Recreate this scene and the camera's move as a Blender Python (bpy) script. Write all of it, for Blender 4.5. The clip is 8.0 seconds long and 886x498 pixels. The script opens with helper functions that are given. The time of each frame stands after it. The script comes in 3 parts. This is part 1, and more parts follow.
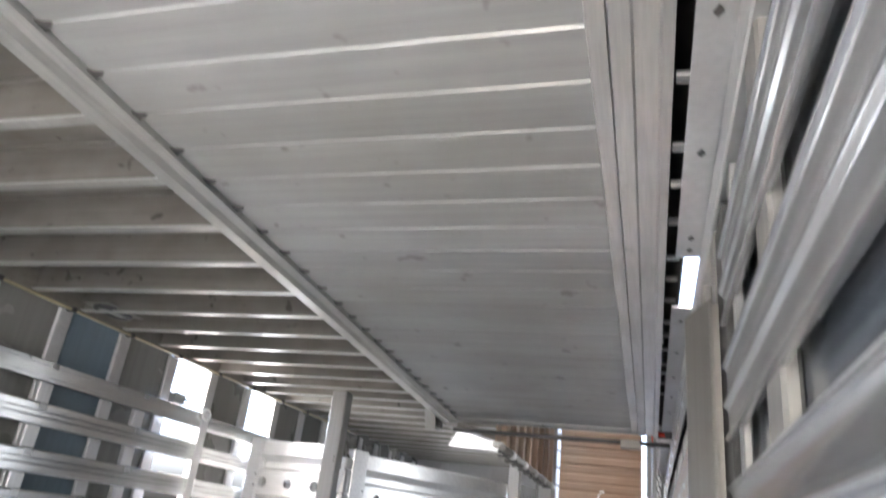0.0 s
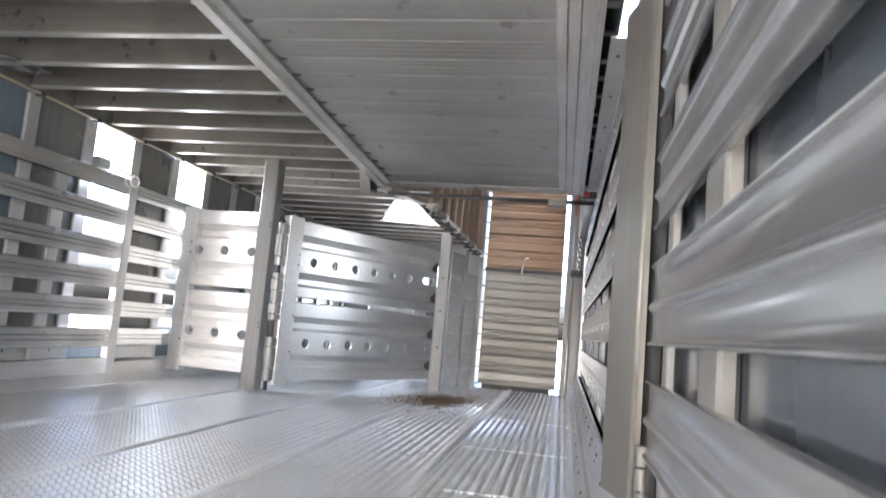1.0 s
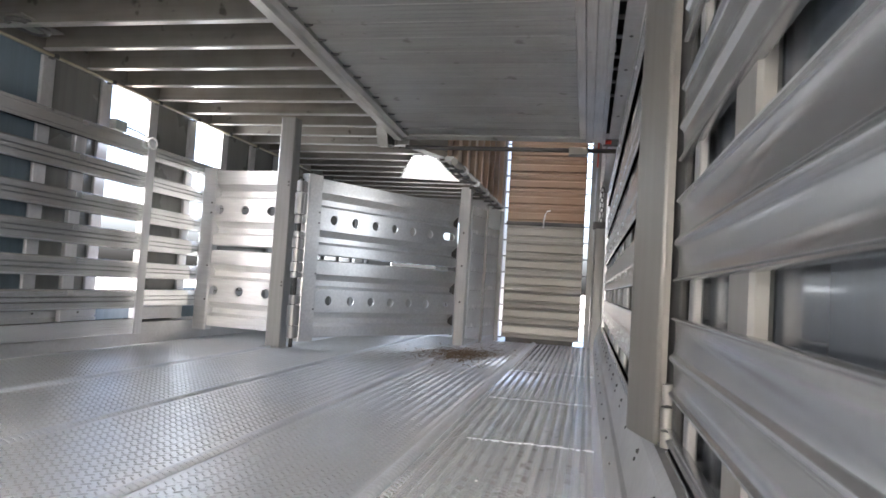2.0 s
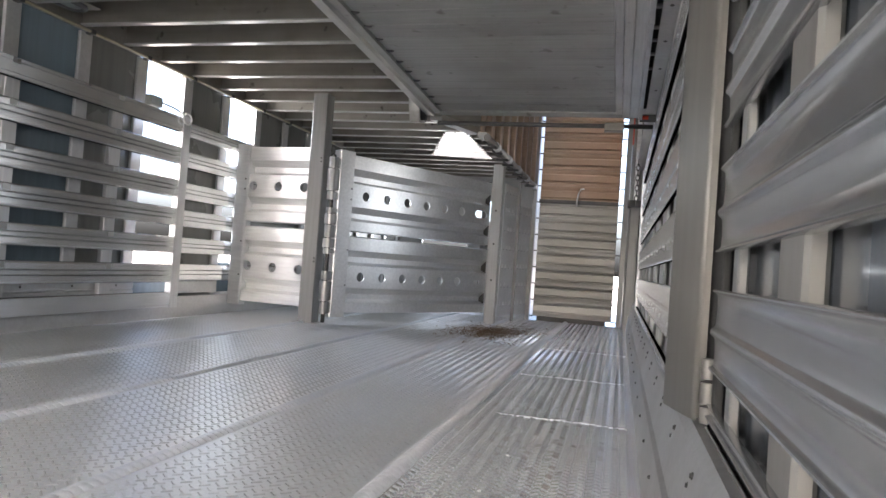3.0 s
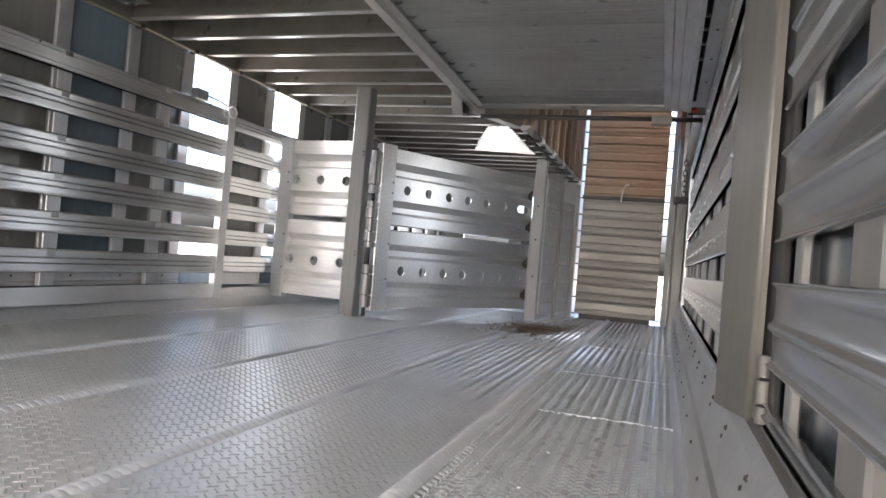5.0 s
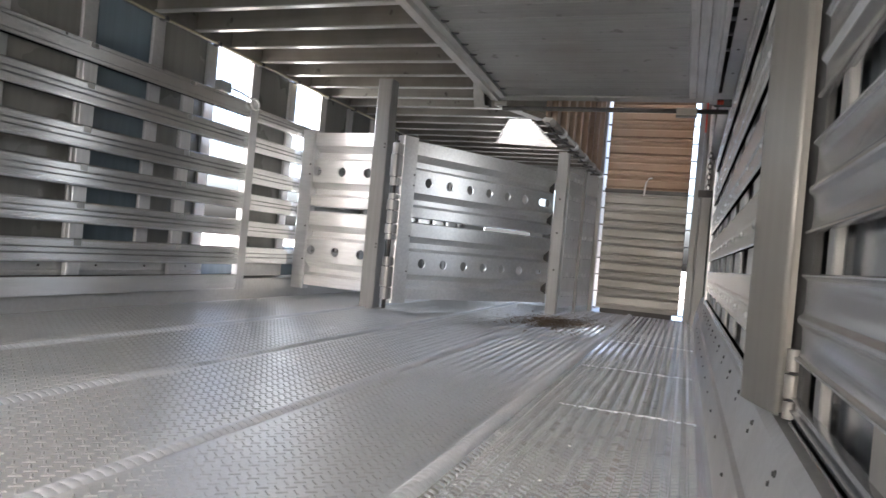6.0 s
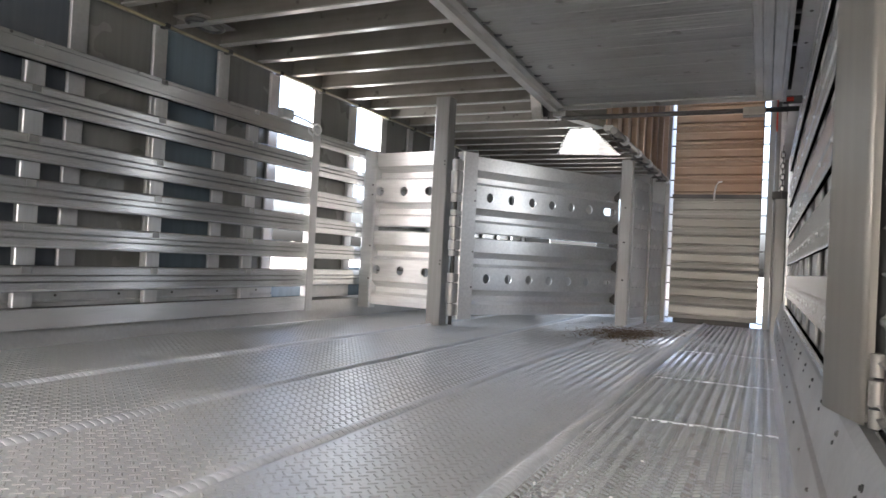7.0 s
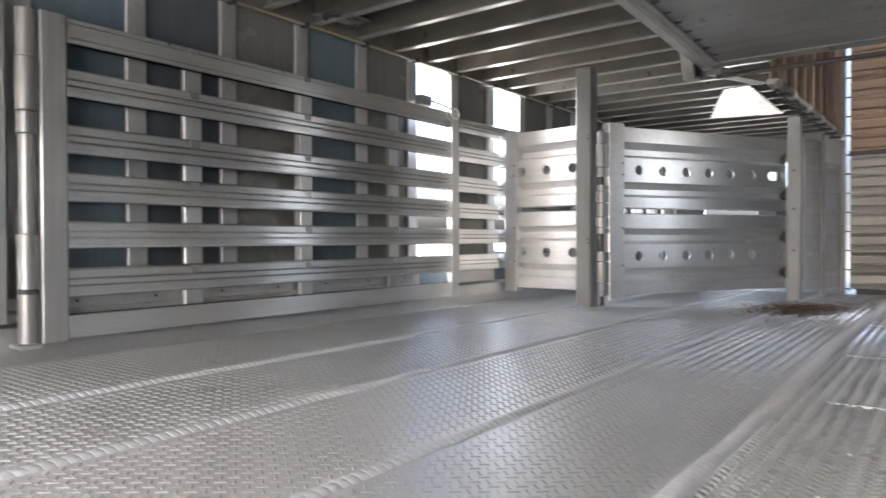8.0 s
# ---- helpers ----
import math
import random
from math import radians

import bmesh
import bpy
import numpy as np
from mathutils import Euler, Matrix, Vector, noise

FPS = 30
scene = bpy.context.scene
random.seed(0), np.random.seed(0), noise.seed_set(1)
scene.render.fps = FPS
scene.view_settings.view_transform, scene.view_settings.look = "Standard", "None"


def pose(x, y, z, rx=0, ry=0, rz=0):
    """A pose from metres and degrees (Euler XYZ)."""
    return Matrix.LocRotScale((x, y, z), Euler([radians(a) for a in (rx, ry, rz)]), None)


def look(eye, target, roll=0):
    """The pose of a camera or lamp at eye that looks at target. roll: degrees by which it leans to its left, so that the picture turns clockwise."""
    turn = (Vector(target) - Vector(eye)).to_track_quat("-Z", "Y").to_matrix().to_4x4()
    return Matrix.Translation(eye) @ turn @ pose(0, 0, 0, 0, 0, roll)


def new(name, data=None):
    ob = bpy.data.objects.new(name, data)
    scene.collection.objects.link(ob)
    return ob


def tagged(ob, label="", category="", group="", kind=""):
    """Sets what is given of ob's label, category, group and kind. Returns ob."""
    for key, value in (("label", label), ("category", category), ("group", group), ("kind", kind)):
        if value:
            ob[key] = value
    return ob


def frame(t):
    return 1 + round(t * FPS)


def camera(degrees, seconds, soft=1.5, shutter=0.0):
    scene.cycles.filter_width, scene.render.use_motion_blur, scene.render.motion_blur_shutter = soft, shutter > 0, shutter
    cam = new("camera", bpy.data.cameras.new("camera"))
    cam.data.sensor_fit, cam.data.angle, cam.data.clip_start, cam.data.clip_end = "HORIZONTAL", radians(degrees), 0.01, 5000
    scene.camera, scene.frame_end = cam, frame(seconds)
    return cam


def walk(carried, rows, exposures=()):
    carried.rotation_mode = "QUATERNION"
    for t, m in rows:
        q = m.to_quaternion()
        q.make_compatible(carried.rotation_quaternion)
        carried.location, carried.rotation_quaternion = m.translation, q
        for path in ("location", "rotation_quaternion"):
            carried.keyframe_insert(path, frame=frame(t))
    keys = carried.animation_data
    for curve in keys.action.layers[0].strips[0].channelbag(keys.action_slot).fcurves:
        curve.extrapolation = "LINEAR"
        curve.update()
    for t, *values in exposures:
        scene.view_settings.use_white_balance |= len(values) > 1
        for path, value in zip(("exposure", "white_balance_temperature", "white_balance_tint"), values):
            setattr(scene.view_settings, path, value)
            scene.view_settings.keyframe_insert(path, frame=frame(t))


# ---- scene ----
cam = camera(65.5, 8.0, shutter=0.4)

PATH = [
    (0, (1.114, -0.065, 0.589), (0.539, 1.689, 1.359), 7.0),
    (0.5, (1.106, -0.03, 0.506), (0.651, 1.851, 1.012), 5.5),
    (1, (1.101, -0.013, 0.433), (0.738, 1.941, 0.661), 5.0),
    (1.5, (1.107, 0.002, 0.421), (0.761, 1.965, 0.583), 4.5),
    (2, (1.103, 0.015, 0.411), (0.686, 1.968, 0.515), 3.6),
    (3.5, (1.094, 0.042, 0.393), (0.548, 1.966, 0.425), 4.5),
    (4, (1.091, 0.052, 0.389), (0.487, 1.958, 0.43), 4.6),
    (5.5, (1.088, 0.062, 0.383), (0.466, 1.963, 0.393), 5.0),
    (6, (1.085, 0.067, 0.38), (0.416, 1.952, 0.377), 5.2),
    (6.5, (1.093, 0.079, 0.379), (0.311, 1.92, 0.356), 4.3),
    (7, (1.097, 0.081, 0.378), (0.247, 1.891, 0.408), 2.9),
    (7.5, (1.06, 0.115, 0.363), (0.076, 1.855, 0.31), 1.6),
    (8, (1.04, 0.144, 0.367), (-0.161, 1.743, 0.342), -0.2),
]
EXPOSURES = [(0, 4.64, 6150, 10), (0.5, 4.82, 6150, 10), (1, 4.66, 6150, 10), (1.5, 4.42, 6150, 10), (2, 4.22, 6220, 10), (3.5, 4.02, 6310, 10), (5.5, 4.00, 6360, 10), (7.5, 4.01, 6360, 10), (8, 4.03, 6360, 10)]
walk(cam, [(t, look(eye, target, roll)) for t, eye, target, roll in PATH], EXPOSURES)
SKY, OPENING_LIGHT = 0.14, 0.72

# ---------------------------------------------------------------- world and light
world = bpy.data.worlds.new("daylight")
scene.world = world
world.use_nodes = True
wn = world.node_tree.nodes
sky = wn.new("ShaderNodeTexSky")
sky.sky_type = "NISHITA"
sky.sun_disc = False
sky.sun_elevation, sky.sun_rotation = radians(45), radians(180)
sky.air_density, sky.dust_density, sky.ozone_density = 0.7, 9.0, 0.6
wn["Background"].inputs["Strength"].default_value = SKY
world.node_tree.links.new(sky.outputs["Color"], wn["Background"].inputs["Color"])
sun = new("sun", bpy.data.lights.new("sun", "SUN"))
sun.data.energy, sun.data.angle, sun.data.color = 0.3, radians(15), (1.0, 0.98, 0.95)
sun.matrix_world = look((0.0, -7.0, 9.0), (0, 2, 0))


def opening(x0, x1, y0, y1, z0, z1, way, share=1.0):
    """An area lamp for the daylight of an opening, seen or added, sent inwards."""
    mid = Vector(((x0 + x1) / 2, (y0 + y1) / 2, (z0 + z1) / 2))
    lamp = new("opening_lamp", bpy.data.lights.new("opening_lamp", "AREA"))
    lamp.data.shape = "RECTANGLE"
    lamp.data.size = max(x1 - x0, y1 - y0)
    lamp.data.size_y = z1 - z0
    lamp.data.energy = share * OPENING_LIGHT * math.pi * lamp.data.size * lamp.data.size_y
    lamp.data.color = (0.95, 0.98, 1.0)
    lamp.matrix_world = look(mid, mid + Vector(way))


# first three: unseen openings behind the camera, added to light the inside
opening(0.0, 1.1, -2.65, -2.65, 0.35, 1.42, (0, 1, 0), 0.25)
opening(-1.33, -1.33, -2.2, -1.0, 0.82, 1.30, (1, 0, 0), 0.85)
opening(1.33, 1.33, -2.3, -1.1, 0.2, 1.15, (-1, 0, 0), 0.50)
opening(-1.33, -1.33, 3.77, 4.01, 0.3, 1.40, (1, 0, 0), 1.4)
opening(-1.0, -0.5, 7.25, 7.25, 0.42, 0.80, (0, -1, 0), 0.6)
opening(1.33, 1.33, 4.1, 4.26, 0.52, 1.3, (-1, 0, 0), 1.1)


# ---------------------------------------------------------------- materials
def metal(name, base, rough, metallic=0.85, streak="X", grain=60.0, dirt=0.25, bump=0.15, tint=(0.30, 0.27, 0.23), scale=3.0, even=False, spots=0.0, coat=0.0, brushed=0.0):
    """Worn sheet metal: base colour, drawn grain along one axis, blotches of dirt and fine relief."""
    m = bpy.data.materials.new(name)
    m.use_nodes = True
    nt = m.node_tree
    b = nt.nodes["Principled BSDF"]
    geo = nt.nodes.new("ShaderNodeNewGeometry")
    stretch = nt.nodes.new("ShaderNodeVectorMath")
    stretch.operation = "MULTIPLY"
    thin = {"X": (0.04, 1, 1), "Y": (1, 0.04, 1), "Z": (1, 1, 0.04), "": (1, 1, 1)}[streak]
    stretch.inputs[1].default_value = thin
    nt.links.new(geo.outputs["Position"], stretch.inputs[0])
    fine = nt.nodes.new("ShaderNodeTexNoise")
    fine.inputs["Scale"].default_value, fine.inputs["Detail"].default_value = grain, 4
    nt.links.new(stretch.outputs[0], fine.inputs["Vector"])
    big = nt.nodes.new("ShaderNodeTexNoise")
    big.inputs["Scale"].default_value, big.inputs["Detail"].default_value = scale, 3
    big.inputs["Roughness"].default_value = 0.5
    nt.links.new(geo.outputs["Position"], big.inputs["Vector"])
    ramp = nt.nodes.new("ShaderNodeMapRange")
    ramp.interpolation_type = "SMOOTHERSTEP"
    ramp.inputs["From Min"].default_value, ramp.inputs["From Max"].default_value = 0.2, 0.9
    ramp.inputs["To Min"].default_value, ramp.inputs["To Max"].default_value = 0.0, dirt
    nt.links.new(big.outputs["Fac"], ramp.inputs["Value"])
    info = nt.nodes.new("ShaderNodeObjectInfo")
    shade = nt.nodes.new("ShaderNodeMapRange")
    shade.inputs["To Min"].default_value, shade.inputs["To Max"].default_value = 0.88, 1.06
    nt.links.new(info.outputs["Random"], shade.inputs["Value"])
    tone = nt.nodes.new("ShaderNodeMapRange")
    tone.inputs["From Min"].default_value, tone.inputs["From Max"].default_value = 0.3, 0.7
    tone.inputs["To Min"].default_value, tone.inputs["To Max"].default_value = (0.91, 1.07) if streak else (0.94, 1.05)
    nt.links.new(fine.outputs["Fac"], tone.inputs["Value"])
    times = nt.nodes.new("ShaderNodeMath")
    times.operation = "MULTIPLY"
    nt.links.new(shade.outputs[0], times.inputs[0])
    nt.links.new(tone.outputs[0], times.inputs[1])
    col = nt.nodes.new("ShaderNodeVectorMath")
    col.operation = "SCALE"
    col.inputs[0].default_value = base
    nt.links.new(times.outputs[0], col.inputs["Scale"])
    mix = nt.nodes.new("ShaderNodeMix")
    mix.data_type = "RGBA"
    nt.links.new(ramp.outputs[0], mix.inputs["Factor"])
    nt.links.new(col.outputs[0], mix.inputs["A"])
    mix.inputs["B"].default_value = (*tint, 1)
    if spots:
        speck = nt.nodes.new("ShaderNodeTexNoise")
        speck.inputs["Scale"].default_value, speck.inputs["Detail"].default_value = 16.0, 2
        nt.links.new(geo.outputs["Position"], speck.inputs["Vector"])
        cut = nt.nodes.new("ShaderNodeMapRange")
        cut.interpolation_type = "SMOOTHSTEP"
        cut.inputs["From Min"].default_value, cut.inputs["From Max"].default_value = 0.66, 0.76
        cut.inputs["To Max"].default_value = spots
        nt.links.new(speck.outputs["Fac"], cut.inputs["Value"])
        stain = nt.nodes.new("ShaderNodeMix")
        stain.data_type = "RGBA"
        stain.inputs["B"].default_value = (0.07, 0.06, 0.05, 1)
        nt.links.new(cut.outputs[0], stain.inputs["Factor"])
        nt.links.new(mix.outputs["Result"], stain.inputs["A"])
        mix = stain
    nt.links.new(mix.outputs["Result"], b.inputs["Base Color"])
    r = nt.nodes.new("ShaderNodeMapRange")
    r.interpolation_type = "SMOOTHERSTEP"
    r.inputs["From Min"].default_value, r.inputs["From Max"].default_value = 0.1, 0.9
    r.inputs["To Min"].default_value, r.inputs["To Max"].default_value = rough - 0.04, rough + 0.09
    nt.links.new(big.outputs["Fac"], r.inputs["Value"])
    if even:
        b.inputs["Roughness"].default_value = rough
    else:
        nt.links.new(r.outputs[0], b.inputs["Roughness"])
    b.inputs["Metallic"].default_value = metallic
    b.inputs["Coat Weight"].default_value, b.inputs["Coat Roughness"].default_value = coat, 0.07
    if brushed:
        across = nt.nodes.new("ShaderNodeCombineXYZ")
        across.inputs["Z"].default_value = 1.0
        nt.links.new(across.outputs[0], b.inputs["Tangent"])
        b.inputs["Anisotropic"].default_value = brushed
    if not bump:
        return m
    bp = nt.nodes.new("ShaderNodeBump")
    bp.inputs["Strength"].default_value, bp.inputs["Distance"].default_value = bump, 0.002
    nt.links.new(fine.outputs["Fac"], bp.inputs["Height"])
    nt.links.new(bp.outputs[0], b.inputs["Normal"])
    return m


ALU_RAIL = metal("drawn_aluminium", (0.84, 0.845, 0.84), 0.27, 0.8, "Y", 90, 0.16, 0, even=True, brushed=0.85)
ALU_GATE = metal("gate_aluminium", (0.82, 0.825, 0.825), 0.36, 0.72, "X", 70, 0.2, 0.02, (0.40, 0.38, 0.35), 3.0, even=True, brushed=0.6)
ALU_POST = metal("post_aluminium", (0.68, 0.68, 0.68), 0.36, 0.8, "Z", 80, 0.2)
SATIN = metal("satin_grey_aluminium", (0.45, 0.455, 0.465), 0.20, 0.75, "", 220, 0.12, 0, (0.42, 0.41, 0.40), 5.0, even=True, coat=0.2)
FLOOR = metal("floor_aluminium", (0.93, 0.955, 0.985), 0.38, 0.5, "", 140, 0.22, 0, (0.52, 0.515, 0.50), 2.2)
TREAD = metal("tread_aluminium", (0.84, 0.855, 0.87), 0.37, 0.9, "", 120, 0.10, 0, (0.45, 0.43, 0.40), 3.0, even=True)
LANE = metal("polished_lane_aluminium", (0.95, 0.975, 1.0), 0.23, 0.78, "", 120, 0.16, 0, (0.50, 0.50, 0.50), 6.0, even=True)
RIB = metal("rib_aluminium", (0.88, 0.915, 0.965), 0.40, 0.2, "", 120, 0.10, 0, (0.55, 0.54, 0.52), 3.0, even=True)
PUNCHED = metal("punched_aluminium", (0.82, 0.83, 0.83), 0.45, 0.35, "", 80, 0.2, 0, (0.45, 0.43, 0.40), 6.0)
STILE = metal("dusty_stile_aluminium", (0.62, 0.62, 0.61), 0.5, 0.2, "Z", 60, 0.25)
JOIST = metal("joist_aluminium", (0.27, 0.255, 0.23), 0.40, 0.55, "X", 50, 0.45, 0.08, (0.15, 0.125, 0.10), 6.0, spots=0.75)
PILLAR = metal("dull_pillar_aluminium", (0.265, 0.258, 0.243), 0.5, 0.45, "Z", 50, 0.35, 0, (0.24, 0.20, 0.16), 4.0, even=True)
ALU_DECK = metal("deck_aluminium", (0.34, 0.343, 0.332), 0.46, 0.4, "X", 50, 0.45, 0.03, (0.21, 0.19, 0.16), 2.5, spots=0.5)
ALU_DULL = metal("dull_aluminium", (0.60, 0.60, 0.60), 0.42, 0.7, "", 60, 0.25)
BRIGHT = metal("polished_aluminium", (0.52, 0.52, 0.51), 0.32, 0.8, "", 30, 0.6, 0.05, (0.28, 0.26, 0.22), 12.0, spots=0.6)
PLATE = metal("grey_wall_plate", (0.15, 0.20, 0.24), 0.14, 0.0, "Z", 40, 0.15, 0, (0.22, 0.21, 0.19), even=True)
# near black: the shade in gaps behind the right gate put into the colour
GLOOM = metal("gloom_plate", (0.05, 0.05, 0.048), 0.85, 0.0, "Z", 40, 0.3, 0, (0.10, 0.09, 0.08))
SLATE = metal("slate_wall_plate", (0.095, 0.11, 0.13), 0.20, 0.0, "Z", 40, 0.2, 0, (0.22, 0.21, 0.19), even=True, coat=0.25)
HINGE = metal("hinge_aluminium", (0.44, 0.44, 0.435), 0.36, 0.7, "Z", 60, 0.3, 0.05)
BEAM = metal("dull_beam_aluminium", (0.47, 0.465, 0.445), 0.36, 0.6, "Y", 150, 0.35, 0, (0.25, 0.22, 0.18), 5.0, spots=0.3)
POST_GREY = metal("grey_post_aluminium", (0.30, 0.30, 0.295), 0.42, 0.6, "Z", 60, 0.3, 0.05)
OLIVE = metal("dull_wall_plate", (0.19, 0.19, 0.175), 0.25, 0.0, "Z", 40, 0.2, 0, (0.22, 0.21, 0.19))
DOOR_LOW = metal("grey_door_aluminium", (0.36, 0.35, 0.33), 0.40, 0.75, "X", 60, 0.4, 0.1, (0.24, 0.20, 0.155), 2.0)
STEEL = metal("dark_steel", (0.08, 0.08, 0.08), 0.5, 0.6, "", 60, 0.3)
# warm brown base and tint: reflected warm light painted into slats and partition
DOOR = metal("warm_lit_door_aluminium", (0.40, 0.33, 0.265), 0.42, 0.6, "X", 60, 0.7, 0.1, (0.36, 0.19, 0.10), 1.3)
WHITE = metal("white_painted_sheet", (0.80, 0.80, 0.78), 0.35, 0.1, "", 40, 0.2, 0.05)
CABLE = metal("tan_cable", (0.42, 0.36, 0.22), 0.5, 0.0, "", 60, 0.3)
RED = metal("red_lens", (0.55, 0.05, 0.03), 0.25, 0.0, "", 40, 0.1)
STRAW = metal("dry_straw", (0.23, 0.155, 0.085), 0.8, 0.0, "", 90, 0.5, 0.2, (0.10, 0.07, 0.04), 20)
GROUND = metal("pale_concrete", (0.40, 0.39, 0.37), 0.9, 0.0, "", 30, 0.4, 0.4, (0.28, 0.26, 0.23), 0.4)


# ---------------------------------------------------------------- mesh helpers
def prism(bm, pts, axis, a, b):
    """A closed outline pushed along an axis from a to b; the outline is (y, z), (x, z) or (x, y)."""
    def at(p, s):
        return {"x": (s, p[0], p[1]), "y": (p[0], s, p[1]), "z": (p[0], p[1], s)}[axis]
    lo = [bm.verts.new(at(p, a)) for p in pts]
    hi = [bm.verts.new(at(p, b)) for p in pts]
    n = len(pts)
    for i in range(n):
        j = (i + 1) % n
        bm.faces.new((lo[i], lo[j], hi[j], hi[i]))
    bm.faces.new(lo)
    bm.faces.new(hi)


def chamfered(u0, u1, v0, v1, c):
    c = min(c, (u1 - u0) * 0.4, (v1 - v0) * 0.4)
    return [(u0 + c, v0), (u1 - c, v0), (u1, v0 + c), (u1, v1 - c), (u1 - c, v1), (u0 + c, v1), (u0, v1 - c), (u0, v0 + c)]


def bar(bm, x0, x1, y0, y1, z0, z1, c=0.003):
    """A bar with broken edges along its longest side."""
    long = max((x1 - x0, "x"), (y1 - y0, "y"), (z1 - z0, "z"))[1]
    if long == "x":
        prism(bm, chamfered(y0, y1, z0, z1, c), "x", x0, x1)
    elif long == "y":
        prism(bm, chamfered(x0, x1, z0, z1, c), "y", y0, y1)
    else:
        prism(bm, chamfered(x0, x1, y0, y1, c), "z", z0, z1)


def tube(bm, p0, p1, r, n=14):
    p0, p1 = Vector(p0), Vector(p1)
    d = (p1 - p0).normalized()
    side = d.orthogonal().normalized()
    up = d.cross(side)
    rings = []
    for p in (p0, p1):
        rings.append([bm.verts.new(p + r * (math.cos(2 * math.pi * i / n) * side + math.sin(2 * math.pi * i / n) * up)) for i in range(n)])
    for i in range(n):
        f = bm.faces.new((rings[0][i], rings[0][(i + 1) % n], rings[1][(i + 1) % n], rings[1][i]))
        f.smooth = True
    bm.faces.new(rings[0])
    bm.faces.new(rings[1])


def holed(bm, u0, u1, z0, z1, v, thick, holes, n=16):
    """A plate in the plane v with round-ended holes (u, z, half width, radius) through it, in one row."""
    cells = sorted(holes)
    cuts = [u0] + [(a[0] + a[2] + b[0] - b[2]) / 2 for a, b in zip(cells, cells[1:])] + [u1]
    for k, (hu, hz, hw, r) in enumerate(cells):
        a, b = cuts[k], cuts[k + 1]
        sides = []
        for depth in (v, v + thick):
            inner, outer = [], []
            for i in range(n):
                ang = 2 * math.pi * (i + 0.5) / n
                c, s = math.cos(ang), math.sin(ang)
                cx = hu + (hw - r) * (1 if c > 0 else -1)
                inner.append(bm.verts.new((cx + r * c, depth, hz + r * s)))
                m = max(abs(c), abs(s))
                qx, qz = c / m, s / m
                ox = hu + (b - hu) * qx if qx > 0 else hu + (hu - a) * qx
                oz = hz + (z1 - hz) * qz if qz > 0 else hz + (hz - z0) * qz
                outer.append(bm.verts.new((ox, depth, oz)))
            corners = []
            for q, (px, pz) in enumerate(((b, z1), (a, z1), (a, z0), (b, z0))):
                corners.append(bm.verts.new((px, depth, pz)))
            for i in range(n):
                j = (i + 1) % n
                ring = [inner[i], inner[j], outer[j], outer[i]]
                q = {n // 8 - 1: 0, 3 * n // 8 - 1: 1, 5 * n // 8 - 1: 2, 7 * n // 8 - 1: 3}.get(i)
                if q is not None:
                    ring = [inner[i], inner[j], outer[j], corners[q], outer[i]]
                bm.faces.new(ring)
            sides.append(inner)
        for i in range(n):
            j = (i + 1) % n
            bm.faces.new((sides[0][i], sides[0][j], sides[1][j], sides[1][i]))


def part(name, bm, material, parent=None, label=""):
    """Links a bmesh as one mesh object, under a thing or a part."""
    bmesh.ops.remove_doubles(bm, verts=bm.verts, dist=0.00005)
    bmesh.ops.recalc_face_normals(bm, faces=bm.faces)
    me = bpy.data.meshes.new(name)
    bm.to_mesh(me)
    bm.free()
    me.materials.append(material)
    ob = new(name, me)
    ob.parent = parent
    if label:
        ob["label"] = label
    return ob


def soften(ob, degrees=40):
    """Smooth shading over the gentle bends of a mesh."""
    for f in ob.data.polygons:
        f.use_smooth = True
    ob.data.set_sharp_from_angle(angle=radians(degrees))
    return ob


def again(ob, x=0.0, y=0.0, z=0.0, parent=None):
    """Another object on the same mesh, moved."""
    o = ob.copy()
    scene.collection.objects.link(o)
    o.location = (x, y, z)
    o.parent = parent if parent else ob.parent
    return o


def mesh():
    return bmesh.new()


def thing(name, label, category, kind="", group="", at=None):
    ob = new(name)
    ob.empty_display_size = 0.1
    if at is not None:
        ob.matrix_world = at
    return tagged(ob, label, category, group, kind)


def snake(bm, pts, r, n=8):
    """A round wire through a line of points."""
    pts = [Vector(p) for p in pts]
    rings = []
    for i, p in enumerate(pts):
        d = (pts[min(i + 1, len(pts) - 1)] - pts[max(i - 1, 0)]).normalized()
        ref = Vector((0, 0, 1)) if abs(d.z) < 0.9 else Vector((1, 0, 0))
        side = d.cross(ref).normalized()
        up = side.cross(d)
        rings.append([bm.verts.new(p + r * (math.cos(2 * math.pi * k / n) * side + math.sin(2 * math.pi * k / n) * up)) for k in range(n)])
    for a, b in zip(rings, rings[1:]):
        for k in range(n):
            bm.faces.new((a[k], a[(k + 1) % n], b[(k + 1) % n], b[k])).smooth = True
    bm.faces.new(rings[0])
    bm.faces.new(rings[-1])


def bolt(bm, p, d, r=0.006, h=0.006):
    """A domed bolt head at p, pointing along d."""
    d = Vector(d).normalized()
    p = Vector(p)
    tube(bm, p, p + d * h * 0.6, r, 8)
    tube(bm, p + d * h * 0.6, p + d * h, r * 0.65, 8)


# ---------------------------------------------------------------- sizes of the place
LEFT, RIGHT = -1.24, 1.24
BACK, FRONT, END = -2.6, 5.42, 7.2
CEIL = 1.31
SEAMS = (-1.20, -0.63, -0.148, 0.297, 0.712, 1.16)
RAILS = ((0.067, 0.142), (0.195, 0.287), (0.346, 0.432), (0.491, 0.581), (0.639, 0.729), (0.813, 0.899), (0.978, 1.054))

